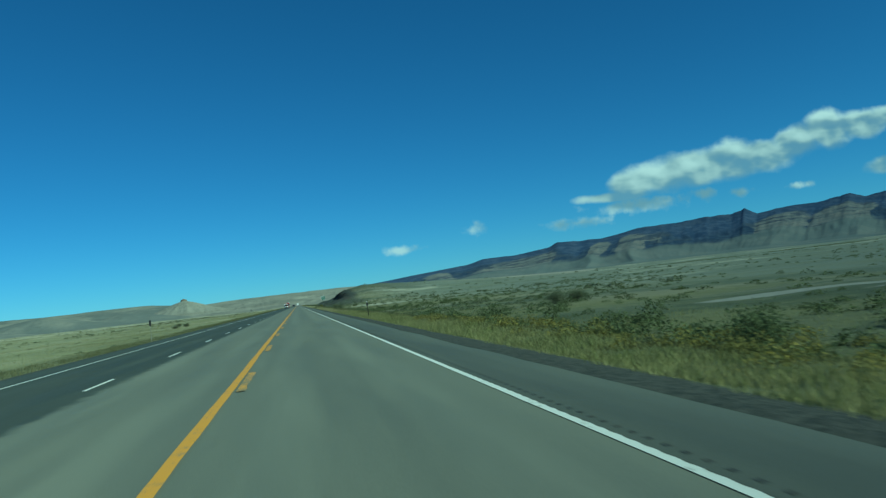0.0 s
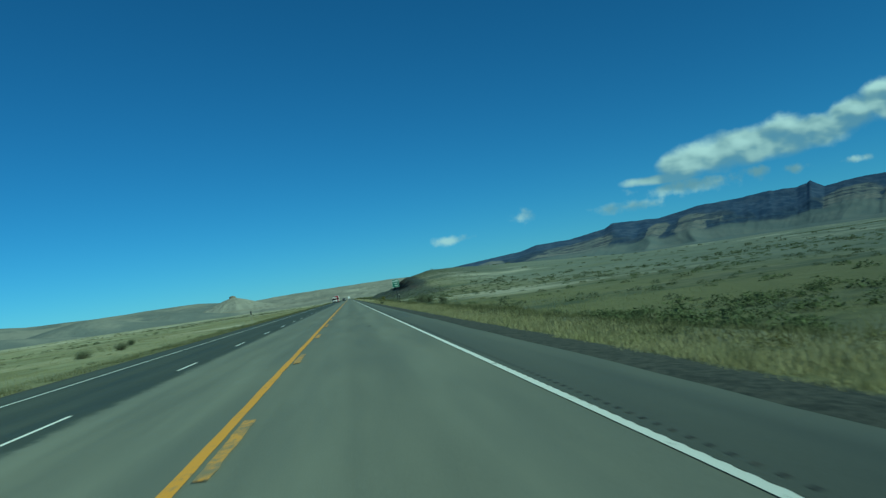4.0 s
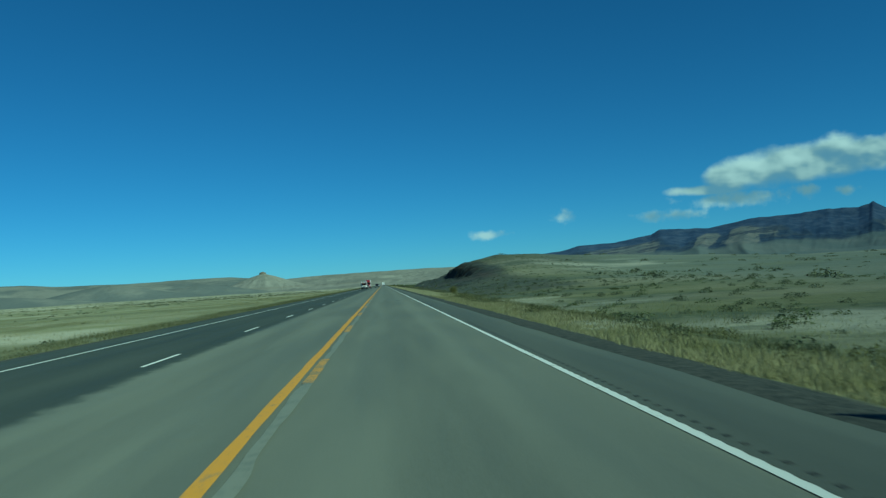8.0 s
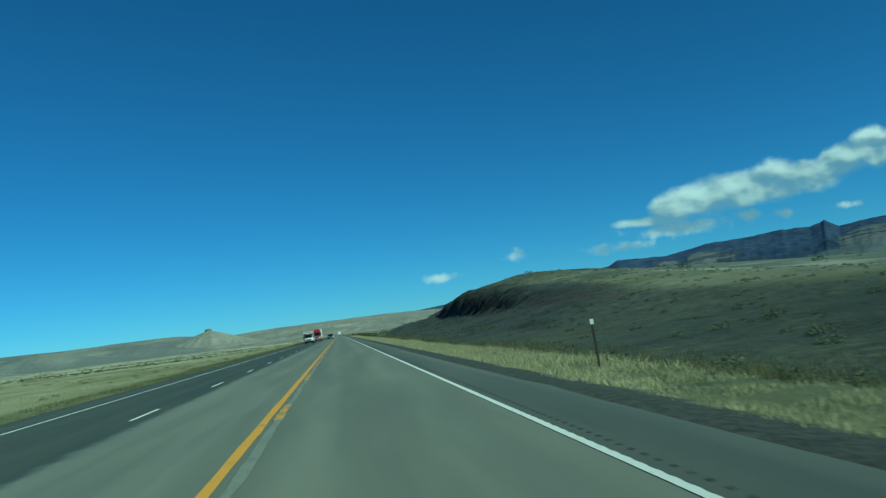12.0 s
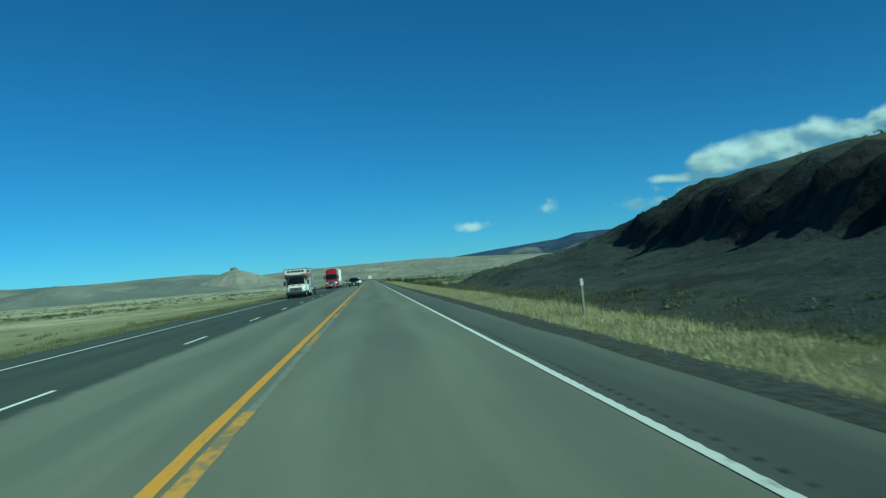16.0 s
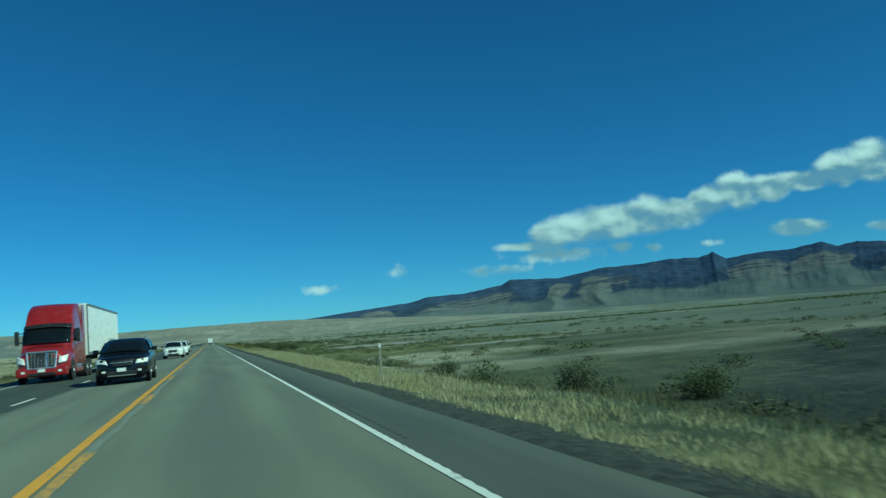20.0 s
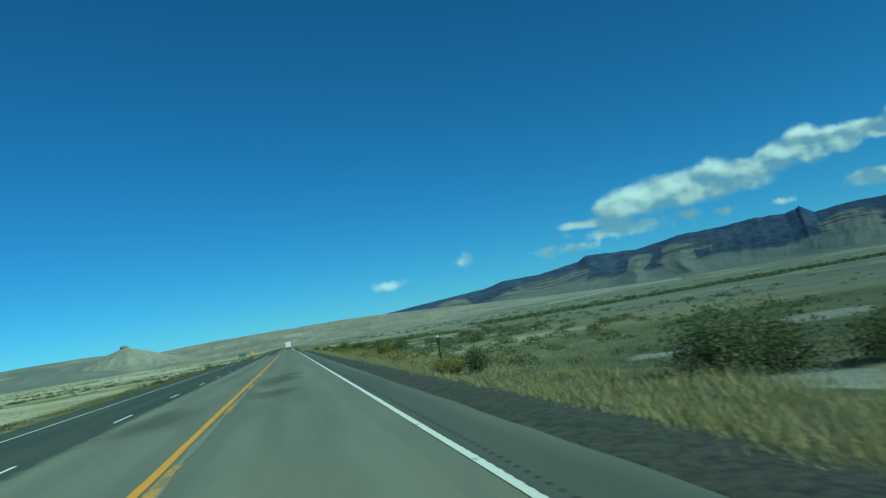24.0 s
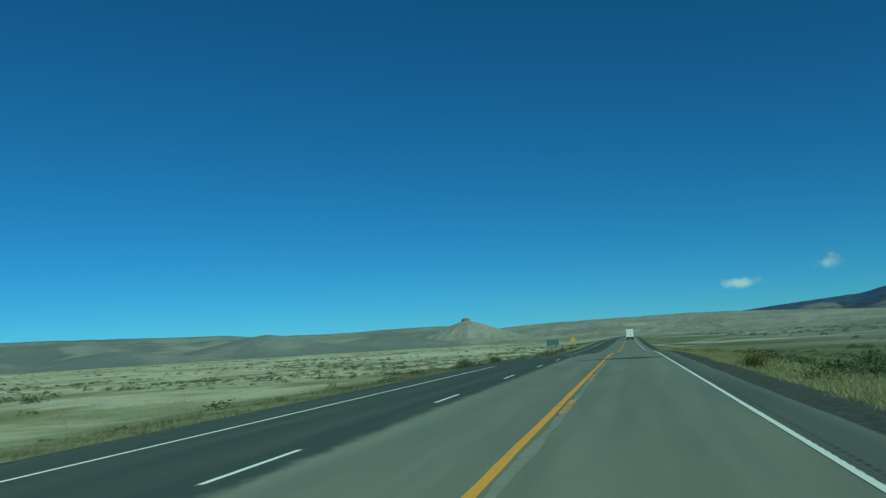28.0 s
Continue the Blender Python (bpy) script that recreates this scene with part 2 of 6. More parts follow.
def ground_material():
    m, n, p = material("desert_ground", 0.95, spec=0.1)
    p.inputs["Diffuse Roughness"].default_value = 0.9
    at = place(n)
    x, y, z = n.xyz(at)
    big, mid, small = n.noise(at, 0.006, 4, 0.6), n.noise(at, 0.045, 5, 0.6), n.noise(at, 0.5, 6, 0.65)
    tiny = n.noise(at, 6, 4, 0.7)
    soil, grass, sage, alkali = (0.178, 0.180, 0.136), (0.160, 0.162, 0.084), (0.082, 0.097, 0.062), (0.44, 0.42, 0.33)
    streak = n.noise(n.join(n.math("MULTIPLY", x, 0.012), n.math("MULTIPLY", y, 0.05)), 1.0, 5, 0.6)
    left = n.span(x, -30, 5, 1.0, 0.0)
    c = n.mix(n.span(n.math("ADD", mid, n.math("MULTIPLY", small, 0.45)), 0.64, 0.95), sage, soil)
    salt = n.math("ADD", n.noise(at, 0.03, 5, 0.65), n.math("MULTIPLY", small, 0.25))
    c = n.mix(n.span(salt, 0.75, 0.80, 0, 0.85), c, alkali)
    c = n.mix(n.span(n.math("ADD", streak, n.math("MULTIPLY", small, 0.3)), 0.56, 0.74), c, grass)
    c = n.mix(n.math("MULTIPLY", left, n.span(small, 0.25, 0.7, 0.45, 0.9)), c, n.mix(n.span(mid, 0.4, 0.6), (0.240, 0.242, 0.140), (0.305, 0.295, 0.188)))
    bands = n.noise(n.join(n.math("MULTIPLY", x, 0.007), n.math("MULTIPLY", y, 0.022)), 1.0, 5, 0.6)
    out = n.span(n.math("ABSOLUTE", n.math("ADD", x, 2.0)), 14, 40)
    c = n.mix(n.math("MULTIPLY", out, n.span(n.math("ADD", bands, n.math("MULTIPLY", small, 0.15)), 0.58, 0.68, 0, 0.65)), c, (0.27, 0.25, 0.165))
    c = n.mix(n.math("MULTIPLY", out, n.span(n.math("ADD", bands, n.math("MULTIPLY", small, 0.15)), 0.42, 0.52, 0.5, 0.0)), c, (0.096, 0.110, 0.068))
    open_plain = n.math("MULTIPLY", n.span(x, 20, 75), n.span(n.math("ADD", mid, n.math("MULTIPLY", small, 0.3)), 0.35, 0.75, 0.35, 0.75))
    c = n.mix(open_plain, c, (0.190, 0.212, 0.178))
    # bare pale flats farther along, more of them left of the road
    pale = n.math("ADD", streak, n.math("MULTIPLY", mid, 0.5))
    flats = n.math("MULTIPLY", left, n.math("MULTIPLY", n.span(y, 640, 780), n.span(n.math("ADD", pale, n.math("MULTIPLY", small, 0.3)), 0.74, 0.98, 0, 0.62)))
    c = n.mix(flats, c, alkali)
    olive = n.noise(n.join(n.math("MULTIPLY", x, 0.05), n.math("MULTIPLY", y, 0.02)), 1.0, 5, 0.65)
    c = n.mix(n.math("MULTIPLY", left, n.span(n.math("ADD", olive, n.math("MULTIPLY", small, 0.2)), 0.60, 0.70, 0, 0.7)), c, (0.125, 0.125, 0.058))
    pond = n.add("ShaderNodeAttribute")
    pond.attribute_name = "dry_pan"
    c = n.mix(n.span(n.math("ADD", pond.outputs["Fac"], n.math("MULTIPLY", n.math("SUBTRACT", small, 0.5), 0.5)), 0.4, 0.6, 0, 0.9), c, (0.30, 0.295, 0.265))
    c = n.mix(n.math("MULTIPLY", n.span(n.math("ADD", big, n.math("MULTIPLY", mid, 0.4)), 0.74, 0.84), 0.7), c, alkali)
    # dark shale of hill and foot; the face's shade is painted in too
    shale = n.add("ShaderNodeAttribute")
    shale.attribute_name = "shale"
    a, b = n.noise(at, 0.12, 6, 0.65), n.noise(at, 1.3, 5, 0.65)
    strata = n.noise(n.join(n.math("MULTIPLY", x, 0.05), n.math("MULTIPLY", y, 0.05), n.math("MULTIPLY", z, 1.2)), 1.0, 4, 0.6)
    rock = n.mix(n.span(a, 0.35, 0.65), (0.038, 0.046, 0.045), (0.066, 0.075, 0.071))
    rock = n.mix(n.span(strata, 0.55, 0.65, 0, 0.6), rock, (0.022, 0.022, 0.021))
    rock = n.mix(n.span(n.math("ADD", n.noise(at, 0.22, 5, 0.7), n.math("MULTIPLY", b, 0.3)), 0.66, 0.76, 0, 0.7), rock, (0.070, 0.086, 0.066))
    # the cliff band: darker shale, blackened for its shade, upright fissures, rusty beds below
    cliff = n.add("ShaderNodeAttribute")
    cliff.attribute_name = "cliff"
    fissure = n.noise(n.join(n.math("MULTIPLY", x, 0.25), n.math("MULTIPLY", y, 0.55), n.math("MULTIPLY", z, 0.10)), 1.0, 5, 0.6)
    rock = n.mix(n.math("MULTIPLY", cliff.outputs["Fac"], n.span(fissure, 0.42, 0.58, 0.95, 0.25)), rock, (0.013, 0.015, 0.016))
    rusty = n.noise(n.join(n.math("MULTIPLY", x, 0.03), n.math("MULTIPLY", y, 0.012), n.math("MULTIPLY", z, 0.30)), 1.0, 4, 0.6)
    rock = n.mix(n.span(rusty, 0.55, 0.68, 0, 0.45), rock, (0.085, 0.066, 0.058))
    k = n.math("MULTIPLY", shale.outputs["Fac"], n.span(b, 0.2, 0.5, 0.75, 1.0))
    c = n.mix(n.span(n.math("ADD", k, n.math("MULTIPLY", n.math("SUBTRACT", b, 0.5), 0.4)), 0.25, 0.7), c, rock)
    # duller growth along the far shoulder
    strip_x = n.math("ADD", x, n.math("MULTIPLY", n.math("SUBTRACT", mid, 0.5), 5.0))
    c = n.mix(n.math("MULTIPLY", n.span(strip_x, -23.0, -17.0), n.span(x, -3.0, -2.0, 0.75, 0.0)), c, n.mix(n.span(small, 0.35, 0.65), (0.112, 0.118, 0.062), (0.170, 0.170, 0.098)))
    # gravel beside the pavement
    off = n.math("ABSOLUTE", n.math("ADD", x, 2.0))
    edge = n.span(n.math("ADD", off, n.math("MULTIPLY", small, 1.2)), 8.7, 9.5, 1.0, 0.0)
    c = n.mix(edge, c, n.mix(n.span(tiny, 0.35, 0.65), (0.038, 0.042, 0.039), (0.080, 0.084, 0.075)))
    c = n.mix(n.span(tiny, 0.3, 0.7, 0.0, 0.35), c, n.mix(0.5, c, (0.08, 0.07, 0.05)))
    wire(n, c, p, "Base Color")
    crags = n.math("MULTIPLY", shale.outputs["Fac"], n.math("ADD", n.math("MULTIPLY", b, 0.35), n.math("MULTIPLY", n.noise(at, 0.35, 5, 0.6), 0.9)))
    rolling = n.math("MULTIPLY", small, n.span(off, 8.6, 11.5, 0.06, 1.0))
    bump(n, p, n.math("ADD", crags, n.math("ADD", rolling, n.math("MULTIPLY", tiny, 0.12))), 0.9, 0.4)
    return m


def mountain_material():
    m, n, p = material("hazy_cliff_rock", 1.0, spec=0.0)
    p.inputs["Diffuse Roughness"].default_value = 1.0
    at = place(n)
    x, y, z = n.xyz(at)
    a, b = n.noise(at, 0.004, 4, 0.55), n.noise(at, 0.018, 4, 0.6)
    spur, rise = n.add("ShaderNodeAttribute"), n.add("ShaderNodeAttribute")
    spur.attribute_name, rise.attribute_name = "spur", "rise"
    up, nose = rise.outputs["Fac"], spur.outputs["Fac"]
    wobble = n.math("MULTIPLY", n.math("SUBTRACT", a, 0.5), 0.30)
    level = n.math("ADD", up, wobble)
    # smooth debris slopes, pale noses, gullies painted dark for shade, a dark rim above
    # all these tones are blued to paint in distance haze
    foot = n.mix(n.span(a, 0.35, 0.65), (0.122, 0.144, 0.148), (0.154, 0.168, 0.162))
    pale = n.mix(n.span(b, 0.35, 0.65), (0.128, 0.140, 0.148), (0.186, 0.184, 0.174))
    gully_shade = n.mix(n.span(b, 0.35, 0.65), (0.034, 0.052, 0.092), (0.056, 0.078, 0.120))
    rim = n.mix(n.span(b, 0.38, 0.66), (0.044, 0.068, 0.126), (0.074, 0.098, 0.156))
    face = n.mix(n.span(n.math("ADD", nose, n.math("MULTIPLY", n.math("SUBTRACT", a, 0.5), 1.1)), 0.10, 0.24), gully_shade, pale)
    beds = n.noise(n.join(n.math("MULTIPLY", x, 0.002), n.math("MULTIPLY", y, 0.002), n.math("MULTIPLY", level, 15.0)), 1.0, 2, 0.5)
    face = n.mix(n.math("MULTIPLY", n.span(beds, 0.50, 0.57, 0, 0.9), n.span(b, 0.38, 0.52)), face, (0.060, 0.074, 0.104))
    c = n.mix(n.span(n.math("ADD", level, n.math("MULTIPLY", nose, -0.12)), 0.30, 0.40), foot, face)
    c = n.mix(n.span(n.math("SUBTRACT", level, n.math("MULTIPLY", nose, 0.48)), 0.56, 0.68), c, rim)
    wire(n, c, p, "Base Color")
    bump(n, p, n.math("ADD", b, a), 0.35, 8.0)
    return m


def dusky_material():
    m, n, p = material("hazy_grey_badland", 1.0, spec=0.0)
    at = place(n)
    a, b = n.noise(at, 0.006, 6, 0.6), n.noise(at, 0.04, 5, 0.65)
    spur = n.add("ShaderNodeAttribute")
    spur.attribute_name = "spur"
    k = n.math("ADD", n.math("MULTIPLY", spur.outputs["Fac"], 0.4), a)
    # hollows between spurs toned dark for shade, both tones paled as haze
    c = n.mix(n.span(k, 0.42, 0.70), (0.176, 0.194, 0.184), (0.292, 0.292, 0.250))
    c = n.mix(n.span(b, 0.5, 0.75, 0, 0.5), c, (0.180, 0.188, 0.160))
    wire(n, c, p, "Base Color")
    bump(n, p, n.math("ADD", b, a), 0.7, 6.0)
    return m


def badland_material():
    m, n, p = material("pale_badland", 1.0, spec=0.0)
    at = place(n)
    x, y, z = n.xyz(at)
    a, b = n.noise(at, 0.008, 6, 0.6), n.noise(at, 0.06, 5, 0.65)
    c = n.mix(n.span(a, 0.35, 0.65), (0.250, 0.250, 0.216), (0.335, 0.325, 0.275))
    c = n.mix(n.span(b, 0.5, 0.75, 0, 0.55), c, (0.135, 0.135, 0.105))
    strata = n.noise(n.join(0.0, n.math("MULTIPLY", y, 0.001), n.math("MULTIPLY", z, 0.16)), 1.0, 3, 0.6)
    c = n.mix(n.span(strata, 0.55, 0.65, 0, 0.4), c, (0.22, 0.18, 0.13))
    wire(n, c, p, "Base Color")
    bump(n, p, n.math("ADD", b, a), 0.8, 5.0)
    return m


GREY = ((0.104, 0.110, 0.090), (0.138, 0.144, 0.118), (0.192, 0.200, 0.165))
ASPHALT = asphalt("grey_asphalt", *GREY)
SHOULDER = asphalt("shoulder_asphalt", (0.068, 0.074, 0.063), (0.090, 0.097, 0.083), (0.126, 0.135, 0.115))
ASPHALT_DARK = asphalt("dark_asphalt", (0.036, 0.043, 0.036), (0.051, 0.059, 0.050), (0.076, 0.085, 0.072), GREY)
RUMBLE = plain("rumble_groove", (0.022, 0.023, 0.021), 0.85, dirt=0.3, scale=4)
WHITE_PAINT = paint("white_road_paint", (0.66, 0.66, 0.62), (0.17, 0.168, 0.14), 0.13)
YELLOW_PAINT = paint("yellow_road_paint", (0.54, 0.265, 0.032), (0.20, 0.17, 0.11), 0.17)
GHOST = paint("ghost_line_paint", (0.190, 0.195, 0.158), (0.140, 0.149, 0.124), 0.24)
OLD_YELLOW = paint("worn_yellow_road_paint", (0.50, 0.26, 0.045), (0.20, 0.165, 0.095), 0.30)
GROUND, MOUNTAIN, BADLAND, DUSKY = ground_material(), mountain_material(), badland_material(), dusky_material()
CAP_ROCK = plain("cap_rock", (0.19, 0.158, 0.118), 0.95, dirt=0.3, scale=0.2)
GOLD_GRASS = stuff_material("golden_grass", [(0.335, 0.305, 0.155), (0.385, 0.35, 0.20), (0.26, 0.25, 0.11)])
STRAW = stuff_material("straw_grass_blades", [(0.47, 0.43, 0.245), (0.54, 0.49, 0.30), (0.36, 0.345, 0.175)])
OLIVE_GRASS = stuff_material("olive_grass", [(0.25, 0.245, 0.105), (0.32, 0.30, 0.150), (0.175, 0.182, 0.072)])
GREEN_GRASS = stuff_material("green_grass", [(0.27, 0.27, 0.11), (0.36, 0.33, 0.16), (0.16, 0.18, 0.06)])
DULL_GRASS = stuff_material("dull_weeds", [(0.150, 0.155, 0.072), (0.205, 0.192, 0.098), (0.098, 0.105, 0.050)])
SAGE = stuff_material("sagebrush_leaves", [(0.14, 0.155, 0.09), (0.19, 0.20, 0.125), (0.085, 0.10, 0.05)])
DARK_SAGE = stuff_material("dark_sagebrush_leaves", [(0.070, 0.085, 0.042), (0.100, 0.115, 0.060), (0.045, 0.055, 0.027)])
RABBIT = stuff_material("yellow_bush_flowers", [(0.33, 0.265, 0.066), (0.25, 0.215, 0.07), (0.14, 0.15, 0.058)])
GREENBUSH = stuff_material("greasewood_leaves", [(0.120, 0.145, 0.066), (0.155, 0.178, 0.085), (0.078, 0.092, 0.042)])
OLIVE_LEAF = stuff_material("olive_bush_leaves", [(0.150, 0.150, 0.062), (0.195, 0.185, 0.085), (0.100, 0.112, 0.048)])
TWIG = plain("twig_bark", (0.10, 0.08, 0.06), 0.95)

# ---------- helpers for shapes ----------
def smooth(a, b, t):
    k = np.clip((np.asarray(t, float) - a) / (b - a), 0, 1)
    return k * k * (3 - 2 * k)


def value_noise(x, y, seed=0):
    """Smooth noise of about -1 to 1 on arrays."""
    x, y = np.asarray(x, float), np.asarray(y, float)
    i, j = np.floor(x), np.floor(y)
    fx, fy = x - i, y - j
    fx, fy = fx * fx * (3 - 2 * fx), fy * fy * (3 - 2 * fy)

    def corner(a, b):
        s = np.sin(a * 127.1 + b * 311.7 + seed * 74.7) * 43758.5453
        return (s - np.floor(s)) * 2 - 1

    low = corner(i, j) * (1 - fx) + corner(i + 1, j) * fx
    high = corner(i, j + 1) * (1 - fx) + corner(i + 1, j + 1) * fx
    return low * (1 - fy) + high * fy


def fbm(x, y, octaves=4, seed=0, ridged=False):
    total, amp, norm = 0.0, 1.0, 0.0
    for k in range(octaves):
        s = value_noise(x * 2**k, y * 2**k, seed + k)
        total = total + amp * ((1 - 2 * np.abs(s)) if ridged else s)
        norm, amp = norm + amp, amp * 0.5
    return total / norm


def sheet(name, px, py, pz, mat, smooth_shade=True):
    """A grid of points as one mesh."""
    rows, cols = px.shape
    verts = np.stack([px, py, pz], -1).reshape(-1, 3)
    k = np.arange(rows * cols).reshape(rows, cols)
    quads = np.stack([k[:-1, :-1], k[:-1, 1:], k[1:, 1:], k[1:, :-1]], -1).reshape(-1, 4)
    me = bpy.data.meshes.new(name)
    me.from_pydata(verts.tolist(), [], quads.tolist())
    me.polygons.foreach_set("use_smooth", np.full(len(quads), smooth_shade))
    me.materials.append(mat)
    me.update()
    return new(name, me)


def triangles(name, tri, mat):
    """Loose triangles (n, 3, 3) as one mesh."""
    n = len(tri)
    me = bpy.data.meshes.new(name)
    me.vertices.add(n * 3)
    me.vertices.foreach_set("co", np.ascontiguousarray(tri, dtype=np.float32).ravel())
    me.loops.add(n * 3)
    me.loops.foreach_set("vertex_index", np.arange(n * 3, dtype=np.int32))
    me.polygons.add(n)
    me.polygons.foreach_set("loop_start", np.arange(0, n * 3, 3, dtype=np.int32))
    me.materials.append(mat)
    me.update(calc_edges=True)
    return new(name, me)


# ---------- the ground ----------
RIDGE_Y = [300, 350, 383, 430, 459, 495, 506, 525, 540, 550, 562, 580, 592, 625, 690]
RIDGE_A = [0.0, 0.05, 0.16, 0.42, 0.66, 0.93, 1.0, 1.05, 1.03, 0.86, 0.56, 0.36, 0.26, 0.05, 0.0]
FACE_X = [5, 11, 18, 24, 26.8, 28.4, 31, 36, 45, 60, 90, 160, 300]
FACE_Z = [0.0, 0.0, 0.09, 0.22, 0.29, 0.53, 0.64, 0.80, 0.98, 1.0, 0.85, 0.4, 0.0]

SOFT_X = [5, 11, 18, 24, 30, 36, 45, 60, 90, 160, 300]
SOFT_Z = [0.0, 0.0, 0.12, 0.36, 0.66, 0.84, 0.98, 1.0, 0.85, 0.4, 0.0]


def hill_rise(x, y):
    return np.interp(y - np.clip(x - 30, -14, 40), RIDGE_Y, RIDGE_A)


def hill_height(x, y):
    """The shale hill beside the road."""
    sheer = smooth(0.55, 0.92, hill_rise(x, y))
    warp = 0.9 * fbm(y * 0.035, x * 0.02, 4, 5) + 1.1 * fbm(y * 0.21, x * 0.1, 3, 11)
    gully = 0.10 * (0.6 - fbm(y * 0.2, x * 0.05, 5, 21, True)) * (0.35 * smooth(16, 24, x) + 0.65 * smooth(24, 27, x)) * (1 - smooth(34, 46, x))
    crag = 0.12 * sheer * fbm(y * 0.42, x * 0.14, 4, 23, True) * smooth(24.5, 27, x) * (1 - smooth(31, 36, x))
    bank = 1.7 * smooth(13, 18, x) * (1 - smooth(30, 46, x)) * smooth(535, 562, y) * (1 - smooth(588, 606, y)) * (1 + 0.4 * fbm(x * 0.3, y * 0.3, 3, 25))
    at = x + warp * smooth(13, 22, x)
    face = np.interp(at, FACE_X, FACE_Z) * sheer + np.interp(at, SOFT_X, SOFT_Z) * (1 - sheer)
    return bank + 10.6 * hill_rise(x, y) * np.clip(face - gully + crag, 0, None)


def land(x, y):
    """Height of the ground."""
    x, y = np.asarray(x, float), np.asarray(y, float)
    right = -0.10 - 0.42 * smooth(5.2, 7.6, x) - 0.55 * smooth(8.5, 13, x) - 0.8 * smooth(20, 90, x)
    left = -0.10 - 0.40 * smooth(9.2, 11.5, -x) - 0.5 * smooth(13, 22, -x)
    base = np.where(x > -2, right, left)
    off = np.abs(x + 2.0)
    rough = smooth(10, 40, off)
    swell = fbm(x * 0.011, y * 0.011, 4, 3) * (0.3 + 1.1 * smooth(40, 160, off))
    ripple = 0.16 * fbm(x * 0.13, y * 0.13, 3, 8) * smooth(8.5, 13, off)
    far = smooth(250, 1500, np.hypot(off, np.maximum(y - 900, 0)))
    slope = 16 * smooth(1700, 4200, y) * smooth(-200, 600, x) + 6 * far * fbm(x * 0.0022, y * 0.0022, 4, 31)
    slope = slope * smooth(20, 120, off)
    dip = -0.9 * smooth(885, 960, y) * (1 - smooth(1000, 1200, y))
    return base + rough * swell + ripple + slope + dip + hill_height(x, y)


def grown(start, stop, first, growth, most):
    out, step = [start], first
    while out[-1] < stop:
        out.append(out[-1] + step)
        step = min(step * growth, most)
    return out


side = grown(5.25, 60, 0.5, 1.02, 0.8) + grown(62, 5200, 2.0, 1.07, 160)
gx = np.array([-v for v in reversed(grown(9.25, 5200, 0.5, 1.055, 160))] + [-2.0] + side)
gy = np.array([-v for v in reversed(grown(12, 1500, 4, 1.12, 150))] + list(np.arange(-9, 330, 3.0)) + list(np.arange(330, 640, 1.2)) + list(np.arange(640, 900, 3.0)) + grown(900, 5600, 4, 1.06, 110))
mx, my = np.meshgrid(gx, gy)
mz = land(mx, my)
mz[:, np.abs(gx + 2.0) < 7.2] -= 0.15
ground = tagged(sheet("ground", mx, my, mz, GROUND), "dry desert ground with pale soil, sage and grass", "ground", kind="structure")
pans = [(25, 709, 7.5, 8), (10.6, 722.6, 1.5, 1.4), (14.5, 799, 2.2, 3.0), (17.5, 804, 3.0, 2.5), (24, 744, 5, 2.2), (22, 775, 6, 2.5), (20, 822, 5, 3), (27, 838, 8, 4), (21, 690, 5, 3), (32, 668, 9, 4), (34, 722, 9, 5), (15, 733, 1.6, 1.2), (14.7, 740, 1.8, 1.4), (12.5, 727, 1.3, 1.0), (30, 42, 7, 2.2), (38, 36, 8, 2.4)]


def pan_depth(x, y):
    return np.max([1.4 - 0.9 * np.hypot((x - a) / c, (y - b) / d) for a, b, c, d in pans], axis=0)


pan_field = pan_depth(mx, my)
pan = ground.data.attributes.new("dry_pan", "FLOAT", "POINT")
pan.data.foreach_set("value", np.clip(pan_field, 0, 1).ravel().astype(np.float32))
# steep band whose shade is painted into the ground colour
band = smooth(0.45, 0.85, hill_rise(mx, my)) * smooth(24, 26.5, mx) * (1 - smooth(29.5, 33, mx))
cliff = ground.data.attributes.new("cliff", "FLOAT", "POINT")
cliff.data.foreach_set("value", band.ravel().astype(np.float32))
# where the shale lies, with the face's shade painted into it
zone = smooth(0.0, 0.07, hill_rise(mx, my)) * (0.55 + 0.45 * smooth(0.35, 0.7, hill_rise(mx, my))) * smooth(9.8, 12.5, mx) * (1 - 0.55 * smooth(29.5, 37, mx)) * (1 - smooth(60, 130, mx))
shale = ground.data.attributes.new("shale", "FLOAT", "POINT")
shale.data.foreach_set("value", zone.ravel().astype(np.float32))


def road_z(y):
    return -0.9 * smooth(885, 960, y) * (1 - smooth(1000, 1200, y))


# ---------- the road ----------
ROAD_YS = np.array([-90.0] + list(np.arange(-60, 900, 20.0)) + list(np.arange(900, 1500, 12.0)) + list(np.arange(1500, 2200, 50.0)))


def crown(x):
    return -0.012 * np.abs(np.asarray(x, float) + 0.2)


def strip(name, xs, ys, mat, lift, parent=None, label=""):
    xs, ys = np.asarray(xs, float), np.asarray(ys, float)
    px, py = np.meshgrid(xs, ys)
    ob = sheet(name, px, py, road_z(py) + crown(px) + lift, mat)
    if parent:
        ob.parent = parent
    if label:
        ob["label"] = label
    return ob


fine_y = np.concatenate([np.arange(-90, 1000, 1.5), np.arange(1000, 2200, 12.0)])


def pavement_edge(y):
    """Where the asphalt ends and the gravel begins."""
    return 4.98 - 0.32 * smooth(620, 720, y) + 0.07 * fbm(y * 0.3, y * 0 + 9, 4, 17) + 0.05 * fbm(y * 0.9, y * 0 + 4, 3, 19)


